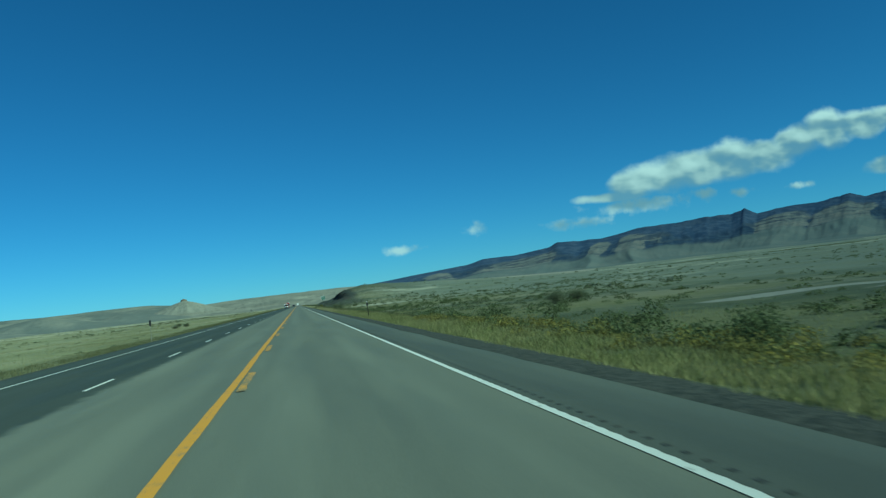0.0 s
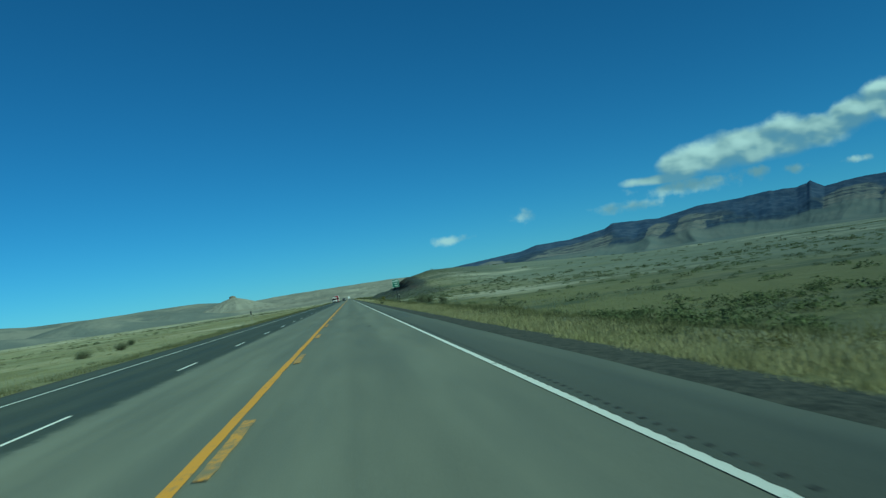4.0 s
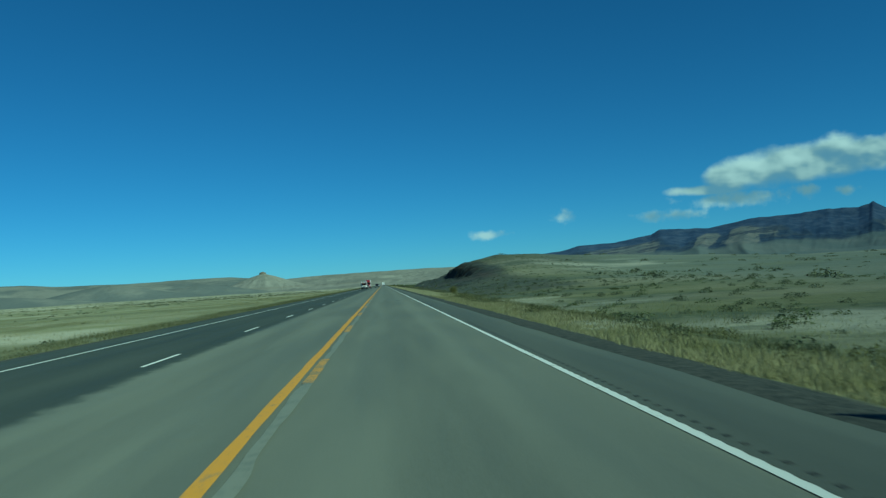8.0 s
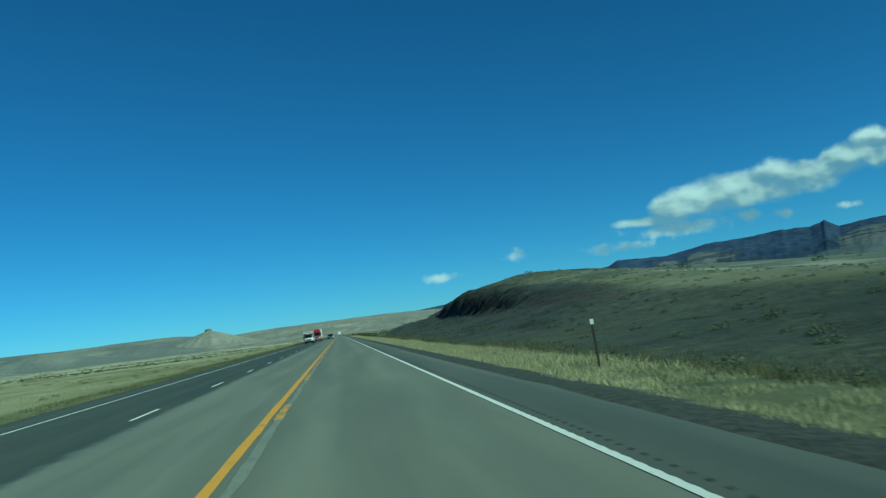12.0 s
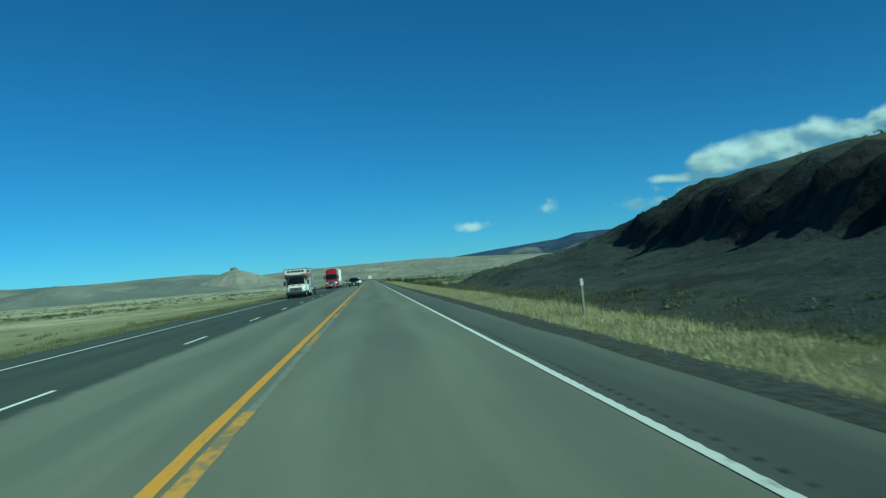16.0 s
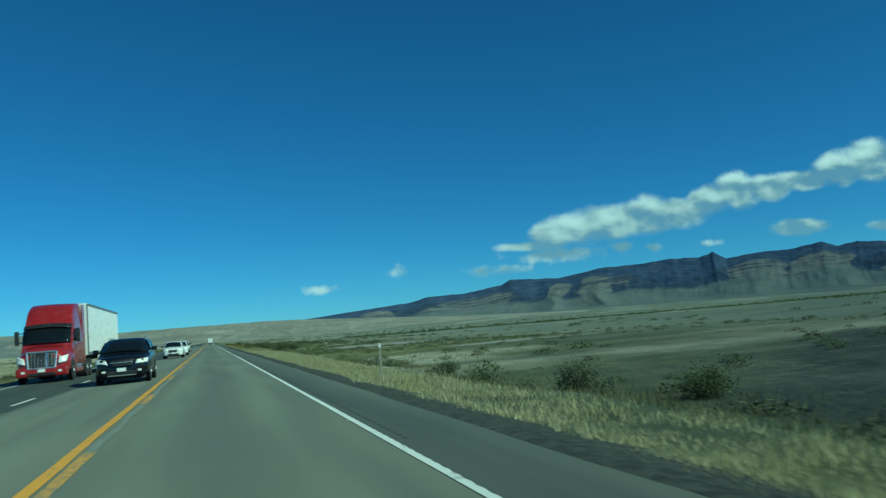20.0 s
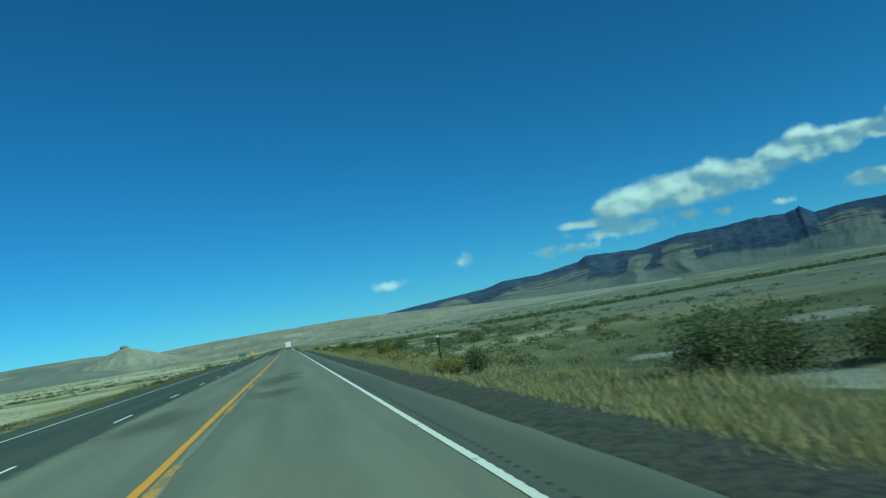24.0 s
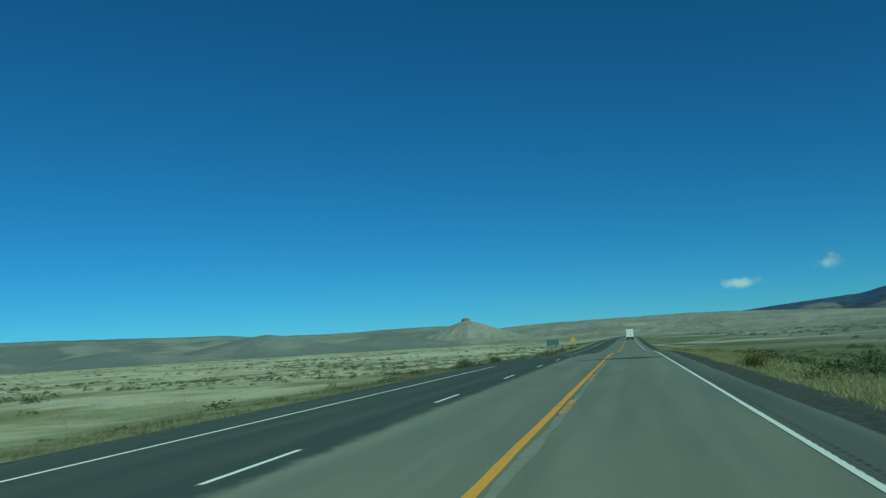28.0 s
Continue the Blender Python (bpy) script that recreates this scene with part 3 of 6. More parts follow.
def slab(name, x0, mat, lift, ys):
    """A stretch of pavement with crumbled edges, its sides going down into the ground."""
    left = x0 + 0.10 * fbm(ys * 0.35, ys * 0, 4, 15)
    right = pavement_edge(ys)
    t = np.array([0, 0.2, 0.4, 0.6, 0.8, 1.0])
    px = left[:, None] + (right - left)[:, None] * t[None, :]
    px = np.concatenate([px[:, :1] - 0.2, px, px[:, -1:] + 0.2], 1)
    py = np.repeat(ys[:, None], px.shape[1], 1)
    pz = road_z(py) + crown(px) + lift
    pz[:, 0] -= 0.35
    pz[:, -1] -= 0.35
    return sheet(name, px, py, pz, mat)


road = tagged(slab("road", -9.3, ASPHALT, 0.0, fine_y), "worn grey asphalt highway with painted lane lines", "road", kind="structure")


def line_shift(y):
    """The edge line and its grooves draw in a little along the last stretch."""
    return 0.05 - 0.07 * smooth(630, 720, y)


edge_x = -0.06 + 0.0 * fine_y
across = np.linspace(0, 1, 6)
ox = -9.2 + (edge_x[:, None] + 9.2) * across[None, :]
oy = np.repeat(fine_y[:, None], 6, 1)
outer = sheet("outer_lane", ox, oy, road_z(oy) + crown(ox) + 0.003, ASPHALT_DARK)
outer.parent = road
outer["label"] = "newer dark asphalt lane and shoulder"
sh_in = 3.72 + line_shift(fine_y)
sh_out = pavement_edge(fine_y)
hx = sh_in[:, None] + (sh_out - sh_in)[:, None] * np.linspace(0, 1, 4)[None, :]
hx = np.concatenate([hx, hx[:, -1:] + 0.21], 1)
hy = np.repeat(fine_y[:, None], 5, 1)
shoulder = sheet("shoulder", hx, hy, road_z(hy) + crown(hx) + 0.002 - 0.35 * (np.arange(5) == 4)[None, :], SHOULDER)
shoulder.parent = road
shoulder["label"] = "darker asphalt shoulder"
far_ys = np.arange(880, 2200, 12.0)
strip("resurfaced_stretch", np.linspace(-3.2, 4.6, 6), far_ys, ASPHALT_DARK, 0.004, road, "darker resurfaced stretch of asphalt")
near_y = ROAD_YS[ROAD_YS < 1900]
LINE_Y = np.concatenate([np.arange(-90, 905, 0.17), np.arange(905, 1900, 15.0)])


def painted(name, x0, x1, mat, label, scallop=0.0, ragged=0.0, seed=0, lift=0.0065, shifted=False, start=-90):
    """A long painted line with uneven edges."""
    line_y = LINE_Y[LINE_Y >= start]
    if shifted:
        x0, x1 = x0 + line_shift(line_y), x1 + line_shift(line_y)
    a = x0 + ragged * fbm(line_y * 0.45, line_y * 0, 4, seed)
    b = x1 + ragged * fbm(line_y * 0.5, line_y * 0 + 5, 4, seed + 1) - scallop * (0.5 + 0.5 * np.sin(line_y * 2 * math.pi / 0.34)) * (line_y < 905)
    px = np.stack([a, b], 1)
    py = np.repeat(line_y[:, None], 2, 1)
    ob = sheet(name, px, py, road_z(py) + crown(px) + lift, mat)
    ob.parent = road
    ob["label"] = label


painted("edge_line", 3.61, 3.715, WHITE_PAINT, "solid white edge line", 0.016, 0.006, 61, shifted=True)
strip("far_edge_line", (-7.42, -7.31), near_y, WHITE_PAINT, 0.0065, road, "solid white edge line")
painted("worn_centre_line", 0.10, 0.235, GHOST, "pale ghost of an old worn line", 0, 0.06, 63, 0.005, start=236)
painted("centre_line", -0.13, 0.02, YELLOW_PAINT, "solid yellow centre line", 0, 0.018, 65)
PHASE = 0.59 * 12.192


def dash(name, x0, x1, mat, length, uneven=0.006, seed=33):
    px, py = np.meshgrid([x0, x1], np.linspace(0, length, 25))
    px = px + uneven * fbm(py * 2.2, px * 9, 4, seed)
    py = py + 3 * uneven * fbm(px * 8, py * 0.2, 3, seed + 1)
    return sheet(name, px, py, px * 0, mat)


white_dash = dash("lane_dash", -3.71, -3.61, WHITE_PAINT, 3.05)
yellow_dashes = [dash("centre_dash", 0.075, 0.225, OLD_YELLOW, 3.1 + 0.25 * k, 0.026, 35 + 3 * k) for k in range(4)]
for firsts, x_mid, y_add in (([white_dash], -3.66, 0.0), (yellow_dashes, 0.24, -5.3)):
    used = set()
    for k in range(-3, 100):
        first = firsts[(k * 7 + k // 3) % len(firsts)]
        ob = first.copy() if first in used else first
        if first in used:
            scene.collection.objects.link(ob)
        used.add(first)
        ob.parent = road
        y = PHASE + 12.192 * k + y_add
        ob.location = (0, y, float(road_z(y + 1.5) + crown(x_mid)) + 0.0075)

# ---------- far land ----------
def far_range(name, us, crest, depth, eye_y, reach, mat, label, rows=70, nose=0.35, seed=1, sharp=1.0, wave=420.0, apron=0.9, fine=0.32):
    """Hills by bearing: crest heights as slopes seen from (1.5, eye_y) at the distance reach(u), with spurs that come forward."""
    U, K = np.meshgrid(us, np.linspace(-apron, 1.25, rows), indexing="ij")
    D = reach(U)
    along = U * D / wave
    bend = along + 0.5 * fbm(along * 0.6, K * 1.3, 3, seed + 2) + 0.2 * K * np.sin(along * 0.9)
    rid = (1 - fine) * fbm(bend, K * 0.3 + 2, 1, seed, True) + fine * fbm(bend * 2.7, K * 0.9, 4, seed + 4, True)
    lean = np.where(K < 0, 1 + K / apron, 1 - K)
    back = np.minimum(depth * (1 - K) + nose * depth * np.clip(lean, 0, 1) ** 0.7 * rid, 0.5 * D)
    top = np.interp(U, [c[0] for c in crest], [c[1] for c in crest]) * D
    top = top * (1 + 0.016 * fbm(along * 5, K * 0 + 3, 4, seed + 5))
    up = np.clip(K, 0, 1)
    shape = np.where(K <= 1, 0.10 * np.clip((K + apron) / apron, 0, 1) ** 1.4 + 0.90 * up ** (1.15 * sharp), 1 - (K - 1) * 1.5)
    ledge = 0.06 * (smooth(0.86, 0.94, K) - smooth(0.70, 0.86, K)) + 0.07 * (smooth(0.50, 0.56, K) - smooth(0.34, 0.50, K))
    bulge = np.sin(up * math.pi)
    h = top * (shape + ledge * (0.6 + 0.8 * fbm(along * 1.3, K * 0, 2, seed + 6)))
    h = h + top * 0.11 * fine * fbm(along * 9, K * 7, 4, seed + 9) * bulge
    y = eye_y + D - back
    x = 1.5 + U * (D - back)
    ob = tagged(sheet(name, x, y, h - 8 * (1 - np.clip((K + apron) * 4, 0, 1)), mat), label, "hills", kind="structure")
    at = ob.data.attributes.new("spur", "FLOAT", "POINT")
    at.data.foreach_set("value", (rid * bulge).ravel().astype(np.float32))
    rise = ob.data.attributes.new("rise", "FLOAT", "POINT")
    rise.data.foreach_set("value", np.clip(h / np.maximum(top, 1), 0, 1.2).ravel().astype(np.float32))
    return ob


MOUNTAIN_CREST = [(-0.05, 0.012), (0.05, 0.014), (0.106, 0.0175), (0.163, 0.0225), (0.237, 0.0285), (0.262, 0.034), (0.31, 0.0352), (0.36, 0.043), (0.372, 0.0495), (0.44, 0.0470),
                  (0.50, 0.0565), (0.57, 0.0598), (0.61, 0.0635), (0.652, 0.0625), (0.668, 0.0665), (0.674, 0.0705), (0.682, 0.066), (0.695, 0.059), (0.75, 0.065), (0.81, 0.0676),
                  (0.858, 0.0755), (0.885, 0.0670), (0.92, 0.0735), (0.985, 0.070), (1.02, 0.080), (1.06, 0.082), (1.2, 0.085), (1.5, 0.090), (1.9, 0.080), (2.4, 0.060)]


def mountain_reach(u):
    return 4440 / np.maximum(1.0, 0.93 + 0.2 * u) / np.maximum(1.0, 0.4 + 0.5 * u)


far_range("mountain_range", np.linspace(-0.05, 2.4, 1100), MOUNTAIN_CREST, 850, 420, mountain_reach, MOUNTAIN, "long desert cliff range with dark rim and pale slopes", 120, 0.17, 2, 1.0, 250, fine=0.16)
BLUFF_CREST = [(-0.16, 0.012), (-0.125, 0.0165), (-0.09, 0.018), (-0.02, 0.0185), (0.06, 0.0188), (0.10, 0.0178), (0.17, 0.0145), (0.24, 0.0105), (0.30, 0.0075), (0.38, 0.005), (0.46, 0.003)]
far_range("pale_bluff", np.linspace(-0.16, 0.46, 260), BLUFF_CREST, 420, 420, lambda u: 2350 + 0 * u, BADLAND, "low pale desert bluff with a flat top", 60, 0.22, 7, 0.9, 120, 0.5)
LEFT_CREST = [(-2.6, 0.045), (-1.6, 0.046), (-0.9, 0.041), (-0.7, 0.038), (-0.53, 0.0313), (-0.46, 0.0293), (-0.42, 0.025), (-0.32, 0.0225), (-0.25, 0.0235), (-0.20, 0.0230), (-0.14, 0.016), (-0.08, 0.012), (-0.02, 0.006)]
far_range("left_ridge", np.linspace(-2.6, -0.02, 420), LEFT_CREST, 520, 420, lambda u: 2950 / np.sqrt(1 + 0.5 * u * u), DUSKY, "long low ridge of grey badland", 70, 0.28, 13, 0.9, 230, 0.5)


def butte(name, x, y, radius, height, cap, seed, label, stretch=1.0, mat=BADLAND):
    """A weathered cone with gullied flanks and, where it has one, a small rock cap."""
    a, r = np.meshgrid(np.linspace(0, 2 * math.pi, 145), np.linspace(0, 1, 50), indexing="ij")
    gul = fbm(np.cos(a) * 2.6 + 5, np.sin(a) * 2.6 + r * 0.8, 4, seed, True)
    R = radius * r * (1 + 0.08 * gul * np.sin(r * math.pi))
    z = height * (0.55 * (0.5 + 0.5 * np.cos(r * math.pi)) + 0.45 * (1 - r) ** 1.6) + cap * (1 - smooth(0.03, 0.055, r)) * (1 + 0.3 * np.sin(2 * a + 1)) - 4 * r
    z = z * (1 + 0.03 * gul * np.sin(r * math.pi))
    return tagged(sheet(name, x + R * np.cos(a) * stretch, y + R * np.sin(a), z + 1.0, mat), label, "butte", kind="structure")


cone = butte("butte", -322, 2450, 160, 51, 2, 3, "pale cone butte with a small dark rock cap", 1.1)
a, r = np.meshgrid(np.linspace(0, 2 * math.pi, 25), np.array([0, 0.5, 0.86, 0.96, 1.0, 1.04]), indexing="ij")
jag = 1 + 0.16 * fbm(np.cos(a) * 1.8 + 3, np.sin(a) * 1.8, 3, 91)
top_z = np.interp(r, [0, 0.5, 0.86, 0.96, 1.0, 1.04], [57.0, 56.2, 54.6, 52.5, 49.0, 45.0]) + 1.2 * fbm(np.cos(a) * r * 2, np.sin(a) * r * 2, 3, 92)
cap_rock = sheet("cap_rock", -323 + 9 * r * jag * np.cos(a), 2450 + 9 * r * jag * np.sin(a), top_z, CAP_ROCK, False)
cap_rock.parent, cap_rock["label"] = cone, "dark weathered rock cap"
butte("butte_shoulder", -262, 2420, 120, 27, 0, 8, "low pale shoulder beside the cone butte", 1.5)
butte("low_butte", -640, 2180, 210, 42, 0, 6, "rounded grey badland mound", 1.4, DUSKY)
butte("far_mound", -455, 2300, 150, 30, 0, 16, "low rounded badland mound", 1.6, DUSKY)
butte("pale_mound", -760, 1900, 170, 24, 0, 26, "low grey badland mound", 1.7, DUSKY)

# ---------- plants ----------
rng = np.random.default_rng(7)


def blades(n, xs, ys, zs, height, width, spread=0.35):
    """Grass blades, three-cornered, leaning each its own way."""
    a = rng.uniform(0, 2 * math.pi, n)
    lean = rng.normal(0, spread, (n, 2)) * height[:, None]
    wx, wy = np.cos(a) * width, np.sin(a) * width
    tri = np.empty((n, 3, 3))
    tri[:, 0] = np.stack([xs - wx, ys - wy, zs - 0.03], 1)
    tri[:, 1] = np.stack([xs + wx, ys + wy, zs - 0.03], 1)
    tri[:, 2] = np.stack([xs + lean[:, 0], ys + lean[:, 1], zs + height], 1)
    return tri


def verge(name, x_near, x_far, y0, y1, density, low, high, mat, label, seed, patchy=0.35):
    """A band of tufted grass along the road."""
    n = int(abs(x_far - x_near) * (y1 - y0) * density * 1.6)
    t = rng.beta(1.3, 1.8, n)
    ys = rng.uniform(y0, y1, n)
    xs = x_near + (x_far - x_near) * t + 0.35 * fbm(ys * 0.5, ys * 0, 3, seed)
    tuft = fbm(xs * 1.1, ys * 1.1, 3, seed + 3) + 0.5 * fbm(xs * 0.1, ys * 0.06, 2, seed + 5)
    keep = (tuft > -patchy) & (pan_depth(xs, ys) + rng.normal(0, 0.12, n) < 0.5)
    xs, ys, tuft = xs[keep], ys[keep], tuft[keep]
    xs += rng.normal(0, 0.12, len(xs))
    h = rng.uniform(low, high, len(xs)) * (0.62 + 0.9 * np.clip(tuft, -0.5, 0.8)) * (0.85 + 0.5 * fbm(ys * 0.12, xs * 0.3, 3, seed + 8))
    h = h * smooth(0, 0.25, np.abs(xs - x_near) / abs(x_far - x_near) + 0.09)
    zs = land(xs, ys)
    ob = triangles(name, blades(len(xs), xs, ys, zs, h, rng.uniform(0.006, 0.016, len(xs)), 0.5), mat)
    return tagged(ob, label, "grass", kind="stuff")


verge("early_verge_grass", 6.15, 9.8, -6, 122, 140, 0.08, 0.31, GREEN_GRASS, "green and straw-coloured grass along the gravel shoulder", 2)
verge("verge_grass", 6.15, 9.3, 118, 325, 140, 0.08, 0.29, GOLD_GRASS, "dry golden and olive grass along the gravel shoulder", 3)
verge("straw_grass", 6.1, 10.2, 322, 562, 120, 0.12, 0.42, STRAW, "tall pale straw grass along the gravel shoulder", 4, 0.5)
verge("short_straw_grass", 5.85, 9.6, 556, 705, 150, 0.10, 0.32, STRAW, "short pale straw grass along the gravel shoulder", 14, 0.6)
verge("late_verge_grass", 5.85, 10.2, 697, 980, 95, 0.10, 0.38, GOLD_GRASS, "dry golden grass along the gravel shoulder", 6)
verge("back_grass", 8.8, 22, -6, 335, 6, 0.10, 0.26, OLIVE_GRASS, "thin olive grass beyond the roadside verge", 5, 0.1)
verge("hill_foot_grass", 9.3, 14.5, 318, 650, 34, 0.10, 0.34, DULL_GRASS, "dull olive and brown weeds between verge and hill", 15, 0.25)
verge("early_back_weeds", 8.2, 12.5, -6, 322, 34, 0.10, 0.34, DULL_GRASS, "dull olive and brown weeds behind the verge", 16, 0.15)
verge("late_back_grass", 8.4, 30, 640, 930, 16, 0.08, 0.24, OLIVE_GRASS, "thin dull olive grass beyond the roadside verge", 7, 0.1)
verge("far_verge_grass", -11.1, -16.0, -6, 1000, 30, 0.10, 0.30, DULL_GRASS, "short dry grass along the far shoulder", 9)
verge("left_plain_grass", -14, -60, 30, 900, 3.2, 0.15, 0.36, GOLD_GRASS, "sparse pale grass on the open plain", 12, 0.0)

# one bush: leaf triangles in a ragged dome
def dome(m, size):
    r = rng.uniform(0.35, 1.0, m) ** 0.6
    a, e = rng.uniform(0, 2 * math.pi, m), np.arcsin(rng.uniform(-0.05, 1, m))
    lobes = 1 + 0.28 * np.sin(3 * a + rng.uniform(0, 6)) * np.cos(e) + 0.18 * np.sin(5 * a + 2)
    c = np.stack([r * lobes * np.cos(a) * np.cos(e), r * lobes * np.sin(a) * np.cos(e), 0.05 + 0.85 * r * np.sin(e)], 1)
    off = rng.normal(0, size, (m, 3, 3))
    return c[:, None, :] + off


def scatter(name, xs, ys, sizes, m, leaf, mat, label, category, variants=7, sink=0.05, tall=0.8):
    """Many bushes too small to count, as one thing."""
    zs = land(xs, ys)
    forms = [dome(m, leaf) for _ in range(variants)]
    pick = rng.integers(0, variants, len(xs))
    a = rng.uniform(0, 2 * math.pi, len(xs))
    all_tri = []
    for k, f in enumerate(forms):
        s = pick == k
        ca, sa, sz = np.cos(a[s])[:, None, None], np.sin(a[s])[:, None, None], sizes[s][:, None, None]
        h = sz * tall * rng.uniform(0.75, 1.2, s.sum())[:, None, None]
        x = (f[None, :, :, 0] * ca - f[None, :, :, 1] * sa) * sz + xs[s][:, None, None]
        y = (f[None, :, :, 0] * sa + f[None, :, :, 1] * ca) * sz + ys[s][:, None, None]
        z = f[None, :, :, 2] * h + (zs[s] - sink)[:, None, None]
        all_tri.append(np.stack([x, y, z], -1).reshape(-1, 3, 3))
    return tagged(triangles(name, np.concatenate(all_tri), mat), label, category, kind="stuff")


def spread(n, x0, x1, y0, y1, clump, seed, lean=1.0):
    """Places in clumps: x by distance from the road, y along it."""
    t = rng.uniform(0, 1, n) ** lean
    xs, ys = x0 + (x1 - x0) * t, rng.uniform(y0, y1, n)
    keep = fbm(xs * 0.035, ys * 0.022, 3, seed) + rng.normal(0, 0.25, n) > clump
    keep &= pan_depth(xs, ys) < 0.45
    return xs[keep], ys[keep]


def off_hill(xs, ys, most):
    k = hill_height(xs, ys) < most
    return xs[k], ys[k]


x, y = off_hill(*spread(3200, 9.5, 62, -5, 930, 0.0, 51, 1.5), 1.2)
scatter("sagebrush", x, y, rng.uniform(0.22, 0.62, len(x)), 200, 0.075, SAGE, "grey-green sagebrush scattered over the plain", "shrubs")
x, y = spread(2600, 12, 130, -5, 345, -0.05, 53, 1.2)
scatter("plain_shrubs", x, y, rng.uniform(0.25, 0.75, len(x)), 130, 0.095, GREENBUSH, "dark green shrubs over the sandy plain", "shrubs", tall=0.6)
x, y = spread(900, 9.2, 32, 590, 930, 0.0, 57, 1.2)
keep = (y > 655) | (rng.uniform(0, 1, len(x)) < 0.3)
x, y = x[keep], y[keep]
k = ~((np.abs(y - 712) < 26) & (x < 40) & (rng.uniform(0, 1, len(x)) < 0.75))
x, y = x[k], y[k]
scatter("greasewood", x, y, rng.uniform(0.35, 0.95, len(x)), 330, 0.060, GREENBUSH, "dense dark green greasewood along the road", "shrubs")
x, y = spread(900, 10, 30, -6, 150, 0.0, 59, 1.3)
scatter("early_greasewood", x, y, rng.uniform(0.3, 0.85, len(x)), 300, 0.060, GREENBUSH, "dense dark green greasewood behind the verge", "shrubs")
x, y = spread(430, 8.4, 14, -6, 56, -0.05, 61, 1.0)
scatter("rabbitbrush", x, y, rng.uniform(0.35, 0.75, len(x)), 320, 0.050, RABBIT, "rust-yellow flowering rabbitbrush beside the verge", "shrubs")
x, y = spread(700, 8.0, 12.0, 85, 335, 0.0, 63, 1.4)
scatter("verge_bushes", x, y, rng.uniform(0.2, 0.55, len(x)), 240, 0.060, OLIVE_LEAF, "dull olive bushes behind the verge grass", "shrubs", tall=0.85)
x, y = spread(2400, 11, 42, 676, 722, -0.3, 65, 1.1)
scatter("meadow_shrubs", x, y, rng.uniform(0.15, 0.42, len(x)), 70, 0.10, GREENBUSH, "low dark green growth around a dry pan", "shrubs", tall=0.6)
x, y = spread(230, 7.6, 10.6, 742, 960, 0.05, 67, 1.3)
scatter("late_rabbitbrush", x, y, rng.uniform(0.4, 0.85, len(x)), 320, 0.050, RABBIT, "rust-yellow flowering rabbitbrush beside the verge", "shrubs")
x, y = spread(9000, 45, 560, -50, 1900, 0.2, 71, 1.3)
scatter("far_sagebrush", x, y, 0.35 + 1.5 * rng.uniform(0, 1, len(x)) ** 2, 75, 0.12, SAGE, "dark shrubs dotting the distant plain", "shrubs", tall=0.6)
x, y = spread(11000, -13, -150, 600, 1150, 0.12, 73, 1.4)
scatter("left_sagebrush", x, y, 0.14 + 0.75 * rng.uniform(0, 1, len(x)) ** 2.2, 85, 0.09, DARK_SAGE, "low dark sagebrush on pale bare soil", "shrubs", tall=0.75)
x, y = spread(600, -15, -75, 0, 560, 0.12, 75, 1.2)
scatter("left_shrubs", x, y, rng.uniform(0.2, 0.6, len(x)), 150, 0.085, SAGE, "few grey shrubs in pale grass", "shrubs", tall=0.6)
x, y = spread(5000, -70, -520, 0, 1700, 0.05, 77, 1.3)
scatter("far_left_shrubs", x, y, rng.uniform(0.5, 1.3, len(x)), 50, 0.15, SAGE, "small shrubs on the far pale plain", "shrubs", tall=0.55)
x = 70 + 900 * rng.uniform(0, 1, 2600) ** 1.3
y = 960 + 0.28 * x + rng.normal(0, 28, len(x)) + 40 * fbm(x * 0.01, x * 0, 3, 79)
scatter("shrub_line", x, y, rng.uniform(0.8, 1.9, len(x)), 44, 0.16, GREENBUSH, "dark line of shrubs across the distant plain", "shrubs", tall=0.75)
x, y = rng.uniform(13, 60, 1500), rng.uniform(330, 640, 1500)
k = hill_height(x, y) > 0.4
scatter("hill_shrubs", x[k], y[k], rng.uniform(0.12, 0.42, k.sum()), 120, 0.08, DARK_SAGE, "dark shrubs clinging to the shale hill", "shrubs")


# ---------- parts ----------
def part(name, bm, mat, parent=None, label=""):
    """Links a bmesh as one mesh object under a thing or part."""
    me = bpy.data.meshes.new(name)
    bmesh.ops.recalc_face_normals(bm, faces=bm.faces)
    bm.to_mesh(me)
    bm.free()
    me.materials.append(mat)
    ob = new(name, me)
    if parent:
        ob.parent = parent
    if label:
        ob["label"] = label
    return ob


def box(x0, x1, y0, y1, z0, z1, bevel=0.0, bm=None, seg=2):
    own = bm or bmesh.new()
    got = bmesh.ops.create_cube(own, size=1.0)["verts"]
    for p in got:
        p.co = Vector(((x0 + x1) / 2 + p.co.x * (x1 - x0), (y0 + y1) / 2 + p.co.y * (y1 - y0), (z0 + z1) / 2 + p.co.z * (z1 - z0)))
    if bevel:
        edges = list({e for p in got for e in p.link_edges})
        bmesh.ops.bevel(own, geom=edges, offset=bevel, segments=seg, affect="EDGES", profile=0.6)
    return own


